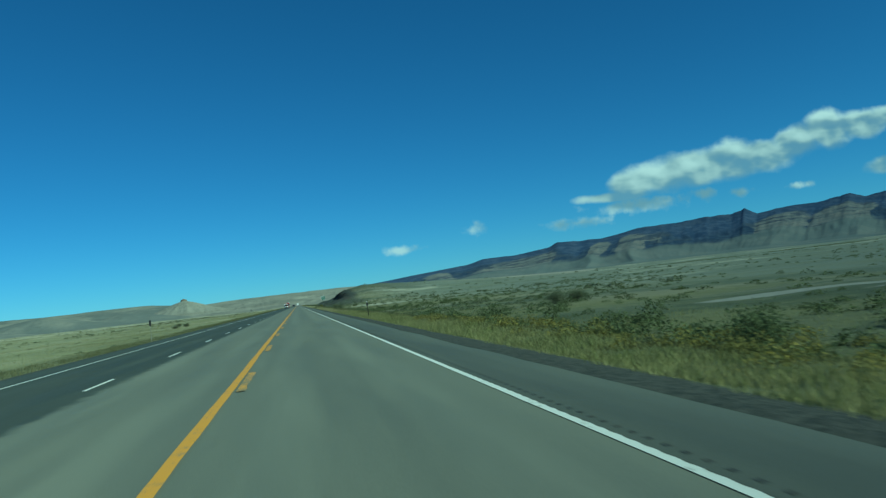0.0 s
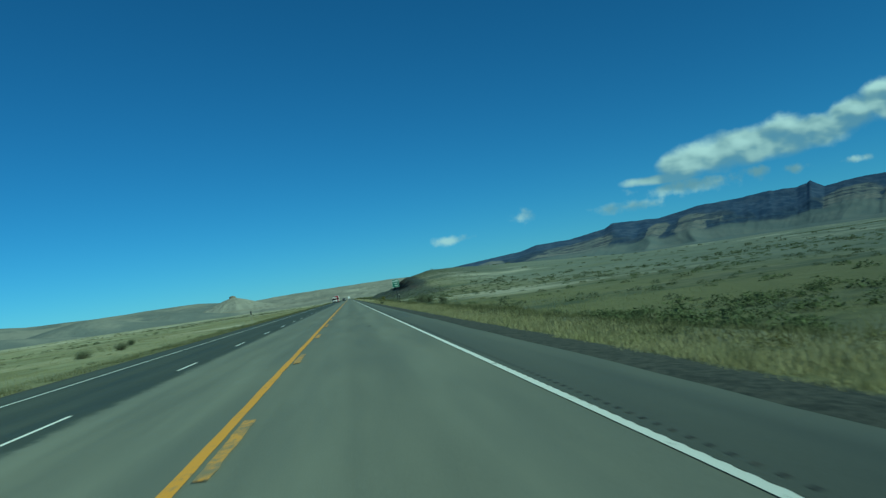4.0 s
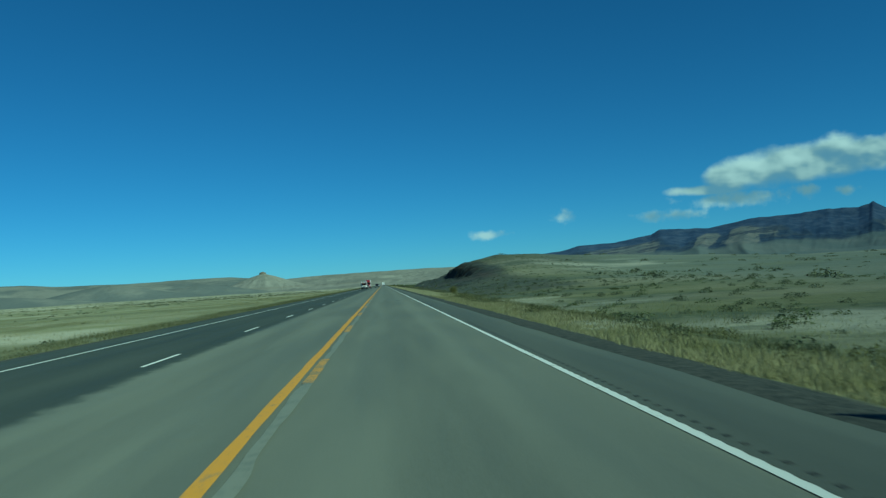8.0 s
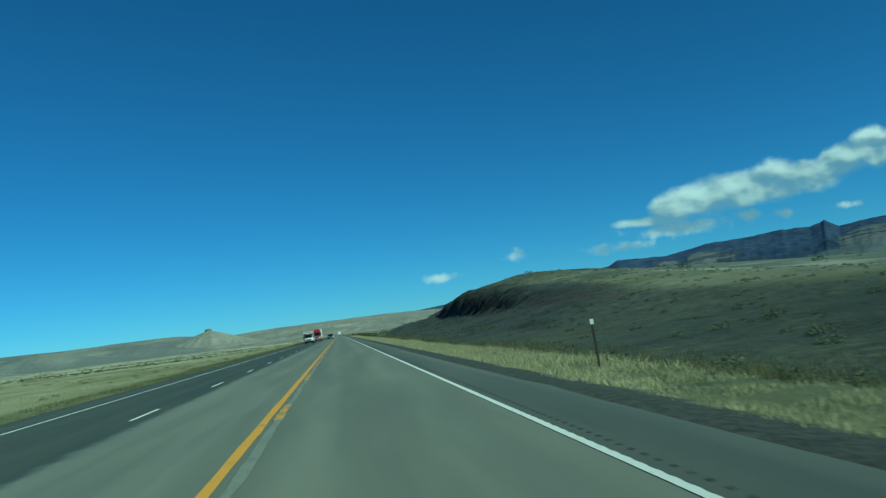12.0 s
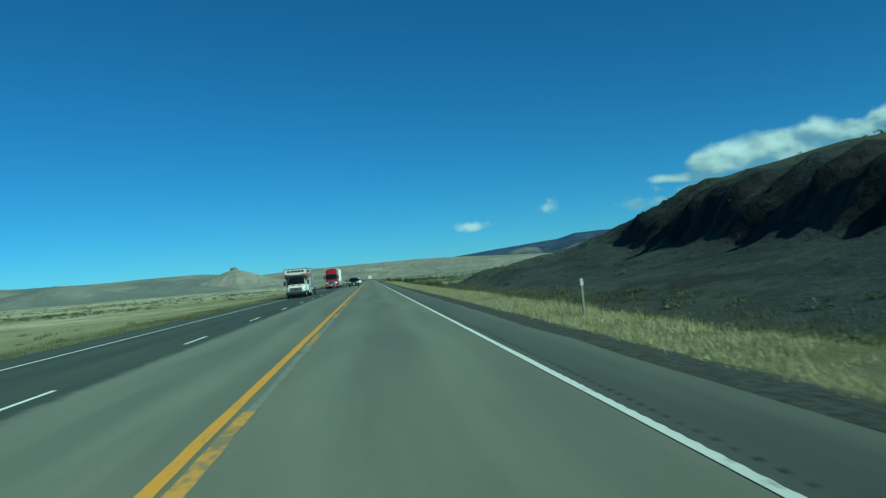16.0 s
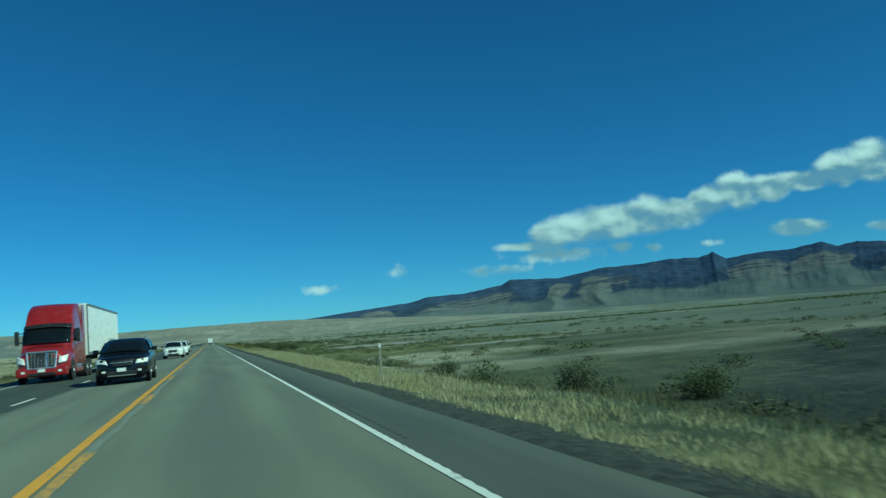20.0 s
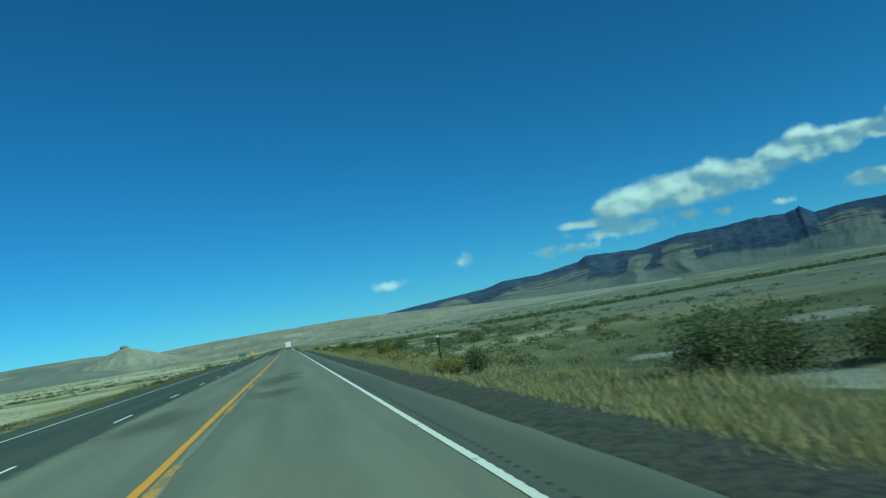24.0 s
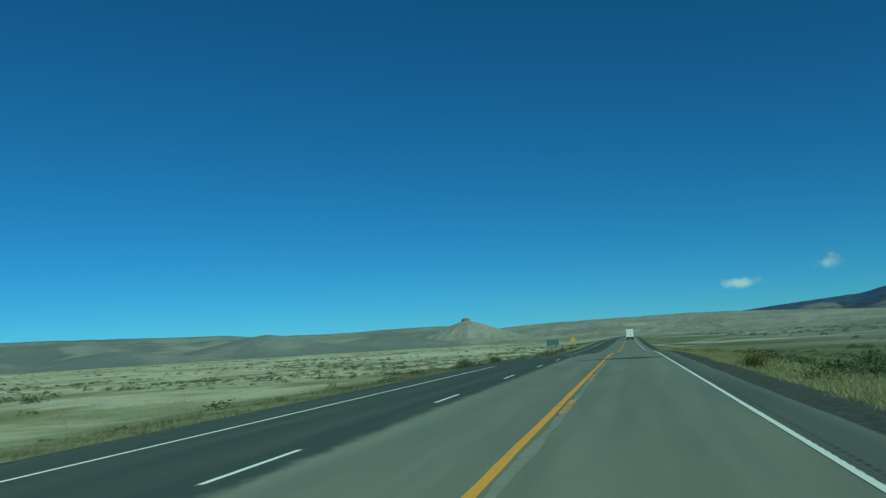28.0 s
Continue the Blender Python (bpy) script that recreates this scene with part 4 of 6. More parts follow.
def prism(pts, x0, x1, taper=None, bevel=0.0, seg=2):
    """A side outline of (y, z) points drawn out across x; taper(y, z) narrows it."""
    bm = bmesh.new()
    rings = []
    for x in (x0, x1):
        rings.append([bm.verts.new((x * (taper(py, pz) if taper else 1), py, pz)) for py, pz in pts])
    bm.faces.new(rings[0])
    bm.faces.new(list(reversed(rings[1])))
    for i in range(len(pts)):
        j = (i + 1) % len(pts)
        bm.faces.new((rings[0][i], rings[0][j], rings[1][j], rings[1][i]))
    if bevel:
        bmesh.ops.bevel(bm, geom=bm.edges[:], offset=bevel, segments=seg, affect="EDGES", profile=0.6, clamp_overlap=True)
    return bm


def tube(a, b, r, sides=8, bm=None):
    own = bm or bmesh.new()
    a, b = Vector(a), Vector(b)
    m = Matrix.Translation((a + b) / 2) @ (b - a).to_track_quat("Z", "Y").to_matrix().to_4x4()
    bmesh.ops.create_cone(own, cap_ends=True, segments=sides, radius1=r, radius2=r, depth=(b - a).length, matrix=m)
    return own


def lathe(profile, sides=24):
    """Turns (x, radius) points about the x axis."""
    bm = bmesh.new()
    rings = [[bm.verts.new((px, r * math.cos(k * 2 * math.pi / sides), r * math.sin(k * 2 * math.pi / sides))) for k in range(sides)] for px, r in profile]
    for a, b in zip(rings, rings[1:]):
        for k in range(sides):
            bm.faces.new((a[k], a[(k + 1) % sides], b[(k + 1) % sides], b[k]))
    bm.faces.new(rings[0])
    bm.faces.new(rings[-1])
    return bm


RUBBER = plain("tyre_rubber", (0.02, 0.02, 0.02), 0.85, dirt=0.35)
CHROME = plain("chrome", (0.82, 0.82, 0.82), 0.28, 0.9, 0.03)
DARK_PLASTIC = plain("black_plastic", (0.020, 0.020, 0.022), 0.45, dirt=0.08)
GLASS = plain("dark_car_glass", (0.008, 0.010, 0.011), 0.06, 0.0, 0.01)
LAMP_GLASS = plain("headlamp_glass", (0.80, 0.80, 0.77), 0.3, 0.0, 0.03)
RED_LAMP = plain("tail_lamp", (0.42, 0.02, 0.02), 0.25)
WHITE_BODY = plain("white_vehicle_paint", (0.84, 0.84, 0.82), 0.32, 0.0, 0.04, coat=0.4)
RED_BODY = plain("red_truck_paint", (0.27, 0.011, 0.014), 0.28, 0.0, 0.06, coat=0.6)
BLACK_BODY = plain("black_car_paint", (0.006, 0.006, 0.007), 0.3, 0.0, 0.02, coat=0.4)
ORANGE_BAND = plain("orange_decal", (0.55, 0.085, 0.03), 0.45, dirt=0.08)
GREEN_DECAL = plain("grey_green_decal", (0.24, 0.28, 0.26), 0.5, dirt=0.1)
INK = plain("black_decal", (0.02, 0.02, 0.022), 0.5, dirt=0.05)
BLUE_TARP = plain("blue_tarpaulin", (0.05, 0.20, 0.46), 0.6, dirt=0.1)
STEEL = plain("galvanised_steel", (0.36, 0.37, 0.37), 0.5, 0.8, 0.2)
POST_PAINT = plain("weathered_post_paint", (0.30, 0.28, 0.23), 0.8, dirt=0.4, scale=8)
DARK_POST = plain("rusty_dark_steel", (0.018, 0.016, 0.015), 0.85, 0.0, 0.06, 9)
REFLECTOR = plain("white_reflector", (0.62, 0.62, 0.60), 0.35, dirt=0.05)
SIGN_GREEN = plain("green_sign_sheeting", (0.005, 0.115, 0.07), 0.45, dirt=0.04)
SIGN_WHITE = plain("white_sign_sheeting", (0.85, 0.86, 0.84), 0.4, dirt=0.03)
SIGN_YELLOW = plain("yellow_sign_sheeting", (0.62, 0.42, 0.03), 0.45, dirt=0.05)
FRAME_DARK = plain("dark_chassis", (0.03, 0.03, 0.03), 0.75, 0.2, 0.35)


def wheel(parent, x, y, r, wide, rim_mat=CHROME, dual=False):
    """A wheel with its axle end at x; the tyre lies on the inner side of x."""
    s = 1 if x > 0 else -1
    w2 = wide * (2.1 if dual else 1)
    prof = [(0, r * 0.55), (-0.01, r * 0.72), (0.0, r * 0.93), (-wide * 0.12, r), (-w2 + wide * 0.12, r), (-w2, r * 0.93), (-w2, r * 0.5)]
    t = part("wheel", lathe(prof), RUBBER, parent)
    t.scale = (s, 1, 1)
    t.location = (x, y, r)
    part("rim", lathe([(-0.02, r * 0.56), (0.005, r * 0.54), (-0.06, r * 0.42), (-0.03, r * 0.2), (0.02, r * 0.16), (0.02, r * 0.02)], 16), rim_mat, t)
    return t


def root(name, x, y, label, category, group="", z=None, turn=0.0):
    e = new(name)
    e.empty_display_size = 0.3
    e.location = (x, y, float(road_z(y) + crown(x)) + 0.008 if z is None else z)
    e.rotation_euler = (0, 0, radians(turn))
    return tagged(e, label, category, group)


def loft(rings, crease=38):
    """Rounded body through half outlines: rings of (y, [(x, z), ...]) from the middle of the floor to the middle of the roof."""
    bm = bmesh.new()
    rows = []
    for y, half in rings:
        full = [(x, z) for x, z in half] + [(-x, z) for x, z in reversed(half[1:-1])]
        rows.append([bm.verts.new((x, y, z)) for x, z in full])
    n = len(rows[0])
    for a, b in zip(rows, rows[1:]):
        for k in range(n):
            bm.faces.new((a[k], a[(k + 1) % n], b[(k + 1) % n], b[k]))
    bm.faces.new(rows[0])
    bm.faces.new(list(reversed(rows[-1])))
    bmesh.ops.recalc_face_normals(bm, faces=bm.faces)
    for f in bm.faces:
        f.smooth = True
    for e in bm.edges:
        if len(e.link_faces) == 2 and e.calc_face_angle() > radians(crease):
            e.smooth = False
    return bm


def outline(w, z0, zb, wt, zt, lift=0.03):
    """Half a car's cross-section: sill, widest line zb, then in to the roof's half width wt at zt."""
    mix = lambda a, b, k: a + (b - a) * k
    return [(0, z0), (0.88 * w, z0), (0.985 * w, z0 + 0.12 * (zb - z0)), (w, mix(z0, zb, 0.6)), (0.995 * w, zb), (mix(w, wt, 0.34), mix(zb, zt, 0.40)), (mix(w, wt, 0.74), mix(zb, zt, 0.80)),
            (mix(w, wt, 1.0) * 0.985, mix(zb, zt, 0.955)), (wt * 0.90, zt), (wt * 0.5, zt + lift * 0.75), (0, zt + lift)]


def pane(a, b, c, d, bulge=0.04, thick=0.02, nx=8, ny=5, swell=0.0):
    """A curved plate with corners a, b (lower), c, d (upper, above b and a), bowed out along its normal."""
    a, b, c, d = (Vector(v) for v in (a, b, c, d))
    nrm = (b - a).cross(d - a).normalized()
    bm = bmesh.new()
    both = []
    for off in (0.0, thick):
        grid = []
        for j in range(ny + 1):
            v = j / ny
            row = []
            for i in range(nx + 1):
                u = i / nx
                p = (a * (1 - u) + b * u) * (1 - v) + (d * (1 - u) + c * u) * v
                row.append(bm.verts.new(p + nrm * (off + bulge * (1 - (2 * u - 1) ** 2) + swell * (1 - (2 * v - 1) ** 2))))
            grid.append(row)
        both.append(grid)
    for g, flip in ((both[0], True), (both[1], False)):
        for j in range(ny):
            for i in range(nx):
                q = (g[j][i], g[j][i + 1], g[j + 1][i + 1], g[j + 1][i])
                bm.faces.new(tuple(reversed(q)) if flip else q).smooth = True
    rim = [(0, i) for i in range(nx)] + [(j, nx) for j in range(ny)] + [(ny, i) for i in range(nx, 0, -1)] + [(j, 0) for j in range(ny, 0, -1)]
    for k, (j, i) in enumerate(rim):
        j2, i2 = rim[(k + 1) % len(rim)]
        bm.faces.new((both[0][j][i], both[0][j2][i2], both[1][j2][i2], both[1][j][i]))
    return bm


def sided(s, a, b, c, d):
    """Corners for the +x side as given; mirrored and turned round for the other."""
    if s > 0:
        return a, b, c, d
    f = lambda p: (-p[0], p[1], p[2])
    return f(b), f(a), f(d), f(c)


# ---------- moving van ----------
van = root("moving_van", -6.28, 558.0, "white moving van with orange bands and dark lettering bars", "truck")
VAN_RINGS = [(0.0, 0.80, 0.62, 0.95, 0.62, 1.06), (0.05, 0.90, 0.60, 0.98, 0.72, 1.13), (0.22, 0.97, 0.58, 1.02, 0.80, 1.20), (0.55, 0.995, 0.58, 1.06, 0.84, 1.28), (0.95, 1.0, 0.58, 1.08, 0.86, 1.36),
             (1.02, 1.0, 0.56, 1.12, 0.86, 1.42), (1.30, 1.0, 0.5, 1.15, 0.84, 1.78), (1.58, 1.0, 0.5, 1.18, 0.82, 2.10), (1.75, 1.0, 0.5, 1.18, 0.82, 2.20), (2.0, 1.0, 0.5, 1.18, 0.82, 2.24), (2.66, 1.0, 0.5, 1.18, 0.82, 2.24)]
part("cab", loft([(y, outline(*r)) for y, *r in VAN_RINGS]), WHITE_BODY, van)
part("windscreen", pane((-0.90, 1.02, 1.40), (0.90, 1.02, 1.40), (0.80, 1.62, 2.12), (-0.80, 1.62, 2.12), 0.06), GLASS, van)
for k in (-0.35, 0.35):
    part("wiper", tube((k * 0.3, 0.93, 1.46), (k * 2.0, 1.05, 1.56), 0.012, 6), DARK_PLASTIC, van)
for s in (-1, 1):
    part("side_window", pane(*sided(s, (0.985, 1.36, 1.42), (1.0, 2.40, 1.40), (0.885, 2.36, 2.02), (0.89, 1.68, 2.02)), 0.01, 0.012), GLASS, van)
    door = part("door_panel", box(s * 0.995 - 0.012, s * 0.995 + 0.012, 1.44, 2.46, 0.64, 1.30, 0.01), WHITE_BODY, van)
    part("door_handle", box(s * 1.015 - 0.012, s * 1.015 + 0.012, 2.20, 2.36, 1.16, 1.21, 0.005), DARK_PLASTIC, door)
    hl = part("headlamp", pane(*sided(s, (0.66, -0.02, 0.78), (0.93, 0.10, 0.78), (0.95, 0.15, 1.06), (0.66, 0.03, 1.06)), 0.02), LAMP_GLASS, van)
    part("indicator", pane(*sided(s, (0.945, 0.11, 0.80), (0.985, 0.26, 0.80), (0.985, 0.27, 1.02), (0.945, 0.14, 1.02)), 0.005), ORANGE_BAND, hl)
    mr = part("mirror", box(s * 1.24 - 0.11, s * 1.24 + 0.11, 1.02, 1.14, 1.36, 1.84, 0.04), DARK_PLASTIC, van)
    for z in (1.45, 1.72):
        part("mirror_arm", tube((s * 0.95, 1.30, z), (s * 1.2, 1.08, z), 0.018), DARK_PLASTIC, mr)
    part("wheel_arch", lathe([(0, 0.49), (-0.03, 0.49), (-0.03, 0.2), (0, 0.2)], 24), DARK_PLASTIC, van).matrix_basis = Matrix.Translation((s * 1.003, 0.95, 0.42)) @ Matrix.Diagonal((s, 1, 1, 1))
    wheel(van, s * 1.02, 0.95, 0.39, 0.23)
    wheel(van, s * 1.14, 6.3, 0.39, 0.23, dual=True)
grille = part("grille", pane((-0.63, -0.03, 0.74), (0.63, -0.03, 0.74), (0.63, 0.02, 1.09), (-0.63, 0.02, 1.09), 0.02), DARK_PLASTIC, van)
for k in range(4):
    z = 0.77 + k * 0.10
    part("grille_bar", box(-0.60, 0.60, -0.085 + k * 0.014, -0.05 + k * 0.014, z - 0.016, z + 0.016, 0.008), STEEL, grille)
for x in (-0.62, -0.30, 0.30, 0.62):
    part("grille_post", prism([(-0.085, 0.74), (-0.045, 0.74), (0.0, 1.10), (-0.04, 1.10)], x - 0.022, x + 0.022), STEEL, grille)
part("badge", box(-0.13, 0.13, -0.10, -0.06, 0.88, 0.97, 0.02), DARK_PLASTIC, grille)
part("bumper", box(-1.03, 1.03, -0.20, 0.16, 0.34, 0.66, 0.07, seg=3), DARK_PLASTIC, van)
part("air_dam", box(-0.90, 0.90, -0.06, 0.2, 0.20, 0.36, 0.03), DARK_PLASTIC, van)
part("lower_grille", box(-0.55, 0.55, -0.215, -0.20, 0.42, 0.54, 0.004), FRAME_DARK, van)
for k in (-0.33, 0.33):
    part("hood_decal", prism([(0.45, 1.275), (0.90, 1.375), (0.90, 1.392), (0.45, 1.292)], k - 0.20, k + 0.20), ORANGE_BAND, van)
part("cargo_box", prism([(2.72, 0.70), (2.72, 2.26), (1.50, 2.34), (1.12, 2.42), (1.06, 3.14), (8.5, 3.14), (8.5, 0.70)], -1.22, 1.22, None, 0.035), WHITE_BODY, van)
part("corner_post", tube((1.205, 1.13, 2.44), (1.205, 1.08, 3.10), 0.045, 10), STEEL, van)
part("corner_post", tube((-1.205, 1.13, 2.44), (-1.205, 1.08, 3.10), 0.045, 10), STEEL, van)
part("front_rail", box(-1.21, 1.21, 1.04, 1.075, 3.04, 3.13, 0.01), STEEL, van)
for s in (-1, 1):
    part("box_rail", box(s * 1.215 - 0.015, s * 1.215 + 0.02, 1.08, 8.5, 3.04, 3.13, 0.01), STEEL, van)
    part("corner_trim", box(s * 1.20 - 0.03, s * 1.20 + 0.03, 2.69, 2.78, 0.72, 2.22, 0.02), STEEL, van)
    part("side_band", box(s * 1.222 - 0.012, s * 1.222 + 0.012, 1.2, 4.9, 2.08, 2.56), ORANGE_BAND, van)
    part("side_picture", box(s * 1.224 - 0.012, s * 1.224 + 0.012, 4.9, 7.9, 1.15, 2.9), GREEN_DECAL, van)
    part("side_stripe", box(s * 1.222 - 0.012, s * 1.222 + 0.012, 2.9, 8.2, 1.00, 1.14), STEEL, van)
    part("box_skirt", box(s * 1.16 - 0.03, s * 1.16 + 0.03, 2.75, 5.7, 0.46, 0.72, 0.01), WHITE_BODY, van)
    for k in range(5):
        part("lettering_bar", box(s * 1.225 - 0.012, s * 1.225 + 0.012, 1.55 + k * 0.42, 1.90 + k * 0.42, 2.66, 2.92), INK, van)
part("front_band", pane((-1.19, 1.112, 2.43), (1.19, 1.112, 2.43), (1.19, 1.10, 2.54), (-1.19, 1.10, 2.54), 0.0, 0.012), ORANGE_BAND, van)
for x0, x1 in ((-0.92, -0.66), (-0.61, -0.50), (-0.45, -0.16), (-0.11, 0.18), (0.23, 0.52), (0.57, 0.86)):
    part("lettering_bar", pane((x0, 1.096, 2.72), (x1, 1.096, 2.72), (x1 + 0.04, 1.074, 2.92), (x0 + 0.04, 1.074, 2.92), 0.0, 0.012), INK, van)
for k in range(5):
    part("small_lettering_bar", box(-0.62 + k * 0.26, -0.42 + k * 0.26, 1.075, 1.092, 2.455, 2.52), SIGN_WHITE, van)
part("chassis", box(-0.5, 0.5, 0.7, 8.3, 0.42, 0.66), FRAME_DARK, van)
part("rear_step", box(-1.1, 1.1, 8.4, 8.6, 0.42, 0.60, 0.02), STEEL, van)

tow = root("tow_dolly", -6.28, 567.4, "dark steel car trailer behind the moving van", "trailer")
part("bed", box(-1.15, 1.15, 1.0, 5.2, 0.42, 0.52, 0.01), FRAME_DARK, tow)
part("tongue", box(-0.08, 0.08, -0.8, 1.0, 0.40, 0.50, 0.01), FRAME_DARK, tow)
for s in (-1, 1):
    part("fender", box(s * 1.12 - 0.14, s * 1.12 + 0.14, 2.6, 4.3, 0.76, 0.82, 0.02), FRAME_DARK, tow)
    wheel(tow, s * 1.22, 3.05, 0.33, 0.2, STEEL)
    wheel(tow, s * 1.22, 3.85, 0.33, 0.2, STEEL)
towed = root("covered_car", -6.28, 568.6, "white car half covered by a blue tarpaulin on a trailer", "car", z=0.53)
part("body", loft([(y, outline(*r)) for y, *r in [(0, 0.72, 0.35, 0.55, 0.6, 0.68), (0.2, 0.85, 0.3, 0.62, 0.7, 0.80), (0.9, 0.88, 0.3, 0.7, 0.74, 0.95), (1.6, 0.88, 0.3, 0.75, 0.66, 1.5), (2.2, 0.88, 0.3, 0.75, 0.66, 1.55)]]), WHITE_BODY, towed)
part("windscreen", pane((-0.72, 0.88, 0.99), (0.72, 0.88, 0.99), (0.62, 1.54, 1.49), (-0.62, 1.54, 1.49), 0.05), GLASS, towed)
part("side_glass", box(-0.84, 0.84, 1.5, 2.1, 1.02, 1.38, 0.02), GLASS, towed)
part("tarpaulin", loft([(y, outline(*r)) for y, *r in [(2.12, 0.93, 0.25, 0.8, 0.74, 1.62), (2.6, 0.95, 0.25, 0.8, 0.76, 1.66), (3.1, 0.94, 0.25, 0.8, 0.74, 1.63), (3.7, 0.95, 0.25, 0.8, 0.72, 1.36), (4.1, 0.92, 0.25, 0.7, 0.66, 1.1)]]), BLUE_TARP, towed)
for s in (-1, 1):
    wheel(towed, s * 0.88, 0.75, 0.31, 0.2, STEEL)
    wheel(towed, s * 0.88, 3.4, 0.31, 0.2, STEEL)

# ---------- red semi ----------
semi = root("semi_truck", -6.2, 635.0, "red long-haul semi truck with chrome-rimmed grille", "truck")
HOOD = [(0.0, 0.92, 0.60, 1.05, 0.66, 1.30), (0.10, 1.04, 0.56, 1.10, 0.70, 1.48), (0.40, 1.16, 0.52, 1.18, 0.74, 1.64), (0.90, 1.21, 0.52, 1.24, 0.80, 1.74), (1.50, 1.23, 0.52, 1.30, 0.88, 1.84), (1.70, 1.23, 0.52, 1.30, 0.90, 1.86)]
part("hood", loft([(y, outline(*r)) for y, *r in HOOD]), RED_BODY, semi)
CAB = [(1.40, 1.20, 0.62, 1.45, 1.10, 1.88), (1.62, 1.22, 0.62, 1.5, 1.12, 2.20), (1.95, 1.23, 0.62, 1.6, 1.12, 2.66), (2.10, 1.235, 0.62, 1.7, 1.12, 2.88), (2.35, 1.24, 0.62, 1.8, 1.10, 3.28), (2.70, 1.24, 0.62, 1.9, 1.08, 3.66), (3.10, 1.24, 0.62, 2.0, 1.06, 3.88),
       (3.6, 1.25, 0.62, 2.0, 1.06, 3.98), (5.0, 1.25, 0.62, 2.0, 1.08, 4.04)]
part("cab", loft([(y, outline(*r)) for y, *r in CAB]), RED_BODY, semi)
part("windscreen", pane((-1.12, 1.40, 1.90), (1.12, 1.40, 1.90), (1.10, 1.92, 2.68), (-1.10, 1.92, 2.68), 0.10), GLASS, semi)
part("sun_visor", pane((-1.12, 1.78, 2.66), (1.12, 1.78, 2.66), (1.13, 2.06, 2.84), (-1.13, 2.06, 2.84), 0.10, 0.03), DARK_PLASTIC, semi)
gr = part("grille", pane((-0.60, -0.06, 0.74), (0.60, -0.06, 0.74), (0.66, 0.08, 1.50), (-0.66, 0.08, 1.50), 0.05), DARK_PLASTIC, semi)
for k in range(7):
    x = -0.45 + k * 0.15
    part("grille_bar", prism([(-0.135, 0.78), (-0.115, 0.78), (0.03, 1.46), (0.01, 1.46)], x - 0.014, x + 0.014), STEEL, gr)
for s in (-1, 1):
    part("grille_rim", tube((s * 0.60, -0.10, 0.74), (s * 0.67, 0.06, 1.50), 0.045, 10), CHROME, gr)
for z, y, w0 in ((0.73, -0.13, 0.62), (1.51, 0.03, 0.69)):
    part("grille_rim", tube((-w0, y, z), (w0, y, z), 0.045, 10), CHROME, gr)
part("grille_divider", prism([(-0.14, 0.76), (-0.11, 0.76), (0.035, 1.48), (0.005, 1.48)], 0.19, 0.25), CHROME, gr)
for s in (-1, 1):
    part("headlamp", pane(*sided(s, (0.72, -0.06, 0.90), (1.10, 0.05, 0.98), (1.17, 0.28, 1.32), (0.78, -0.02, 1.20)), 0.06), LAMP_GLASS, semi)
    part("fog_lamp", box(s * 0.82 - 0.09, s * 0.82 + 0.09, -0.17, -0.05, 0.50, 0.62, 0.03), LAMP_GLASS, semi)
    m = part("mirror", box(s * 1.42 - 0.10, s * 1.42 + 0.10, 1.62, 1.80, 1.92, 2.62, 0.05), DARK_PLASTIC, semi)
    part("mirror_arm", tube((s * 1.2, 1.9, 2.5), (s * 1.38, 1.72, 2.5), 0.025), DARK_PLASTIC, m)
    part("mirror_arm", tube((s * 1.2, 1.9, 2.05), (s * 1.38, 1.72, 2.05), 0.025), DARK_PLASTIC, m)
    part("side_window", pane(*sided(s, (1.235, 2.02, 1.98), (1.245, 2.92, 1.98), (1.19, 2.88, 2.62), (1.19, 2.14, 2.62)), 0.01), GLASS, semi)
    part("side_fairing", prism([(4.6, 0.9), (4.6, 3.95), (5.35, 3.95), (5.35, 0.9)], s * 1.215 - 0.03, s * 1.215 + 0.03, None, 0.01), RED_BODY, semi)
    tank = part("fuel_tank", lathe([(-0.75, 0.02), (-0.75, 0.30), (0.75, 0.30), (0.75, 0.02)], 20), CHROME, semi)
    tank.rotation_euler, tank.location = (0, 0, radians(90)), (s * 0.92, 3.4, 0.72)
    part("cab_step", box(s * 1.12 - 0.12, s * 1.12 + 0.12, 2.2, 4.4, 0.38, 0.60, 0.03), RED_BODY, semi)
    part("wheel_arch", lathe([(0, 0.62), (-0.03, 0.62), (-0.03, 0.3), (0, 0.3)], 24), DARK_PLASTIC, semi).matrix_basis = Matrix.Translation((s * 1.222, 1.30, 0.55)) @ Matrix.Diagonal((s, 1, 1, 1))
    wheel(semi, s * 1.24, 1.30, 0.50, 0.28)
    for yk in (6.0, 7.3):
        wheel(semi, s * 1.24, yk, 0.50, 0.26, dual=True)
part("bumper", box(-1.16, 1.16, -0.16, 0.35, 0.32, 0.76, 0.12, seg=4), RED_BODY, semi)
part("lower_intake", box(-0.62, 0.62, -0.18, -0.12, 0.38, 0.50, 0.02), DARK_PLASTIC, semi)
part("number_plate", box(-0.16, 0.16, -0.19, -0.165, 0.54, 0.68), SIGN_WHITE, semi)
part("chassis", box(-0.45, 0.45, 0.8, 8.2, 0.62, 0.98), FRAME_DARK, semi)
trailer = root("box_trailer", -6.2, 641.2, "long white box trailer with ribbed sides", "trailer")
part("box", box(-1.30, 1.30, 0, 15.6, 1.16, 4.10, 0.04), WHITE_BODY, trailer)
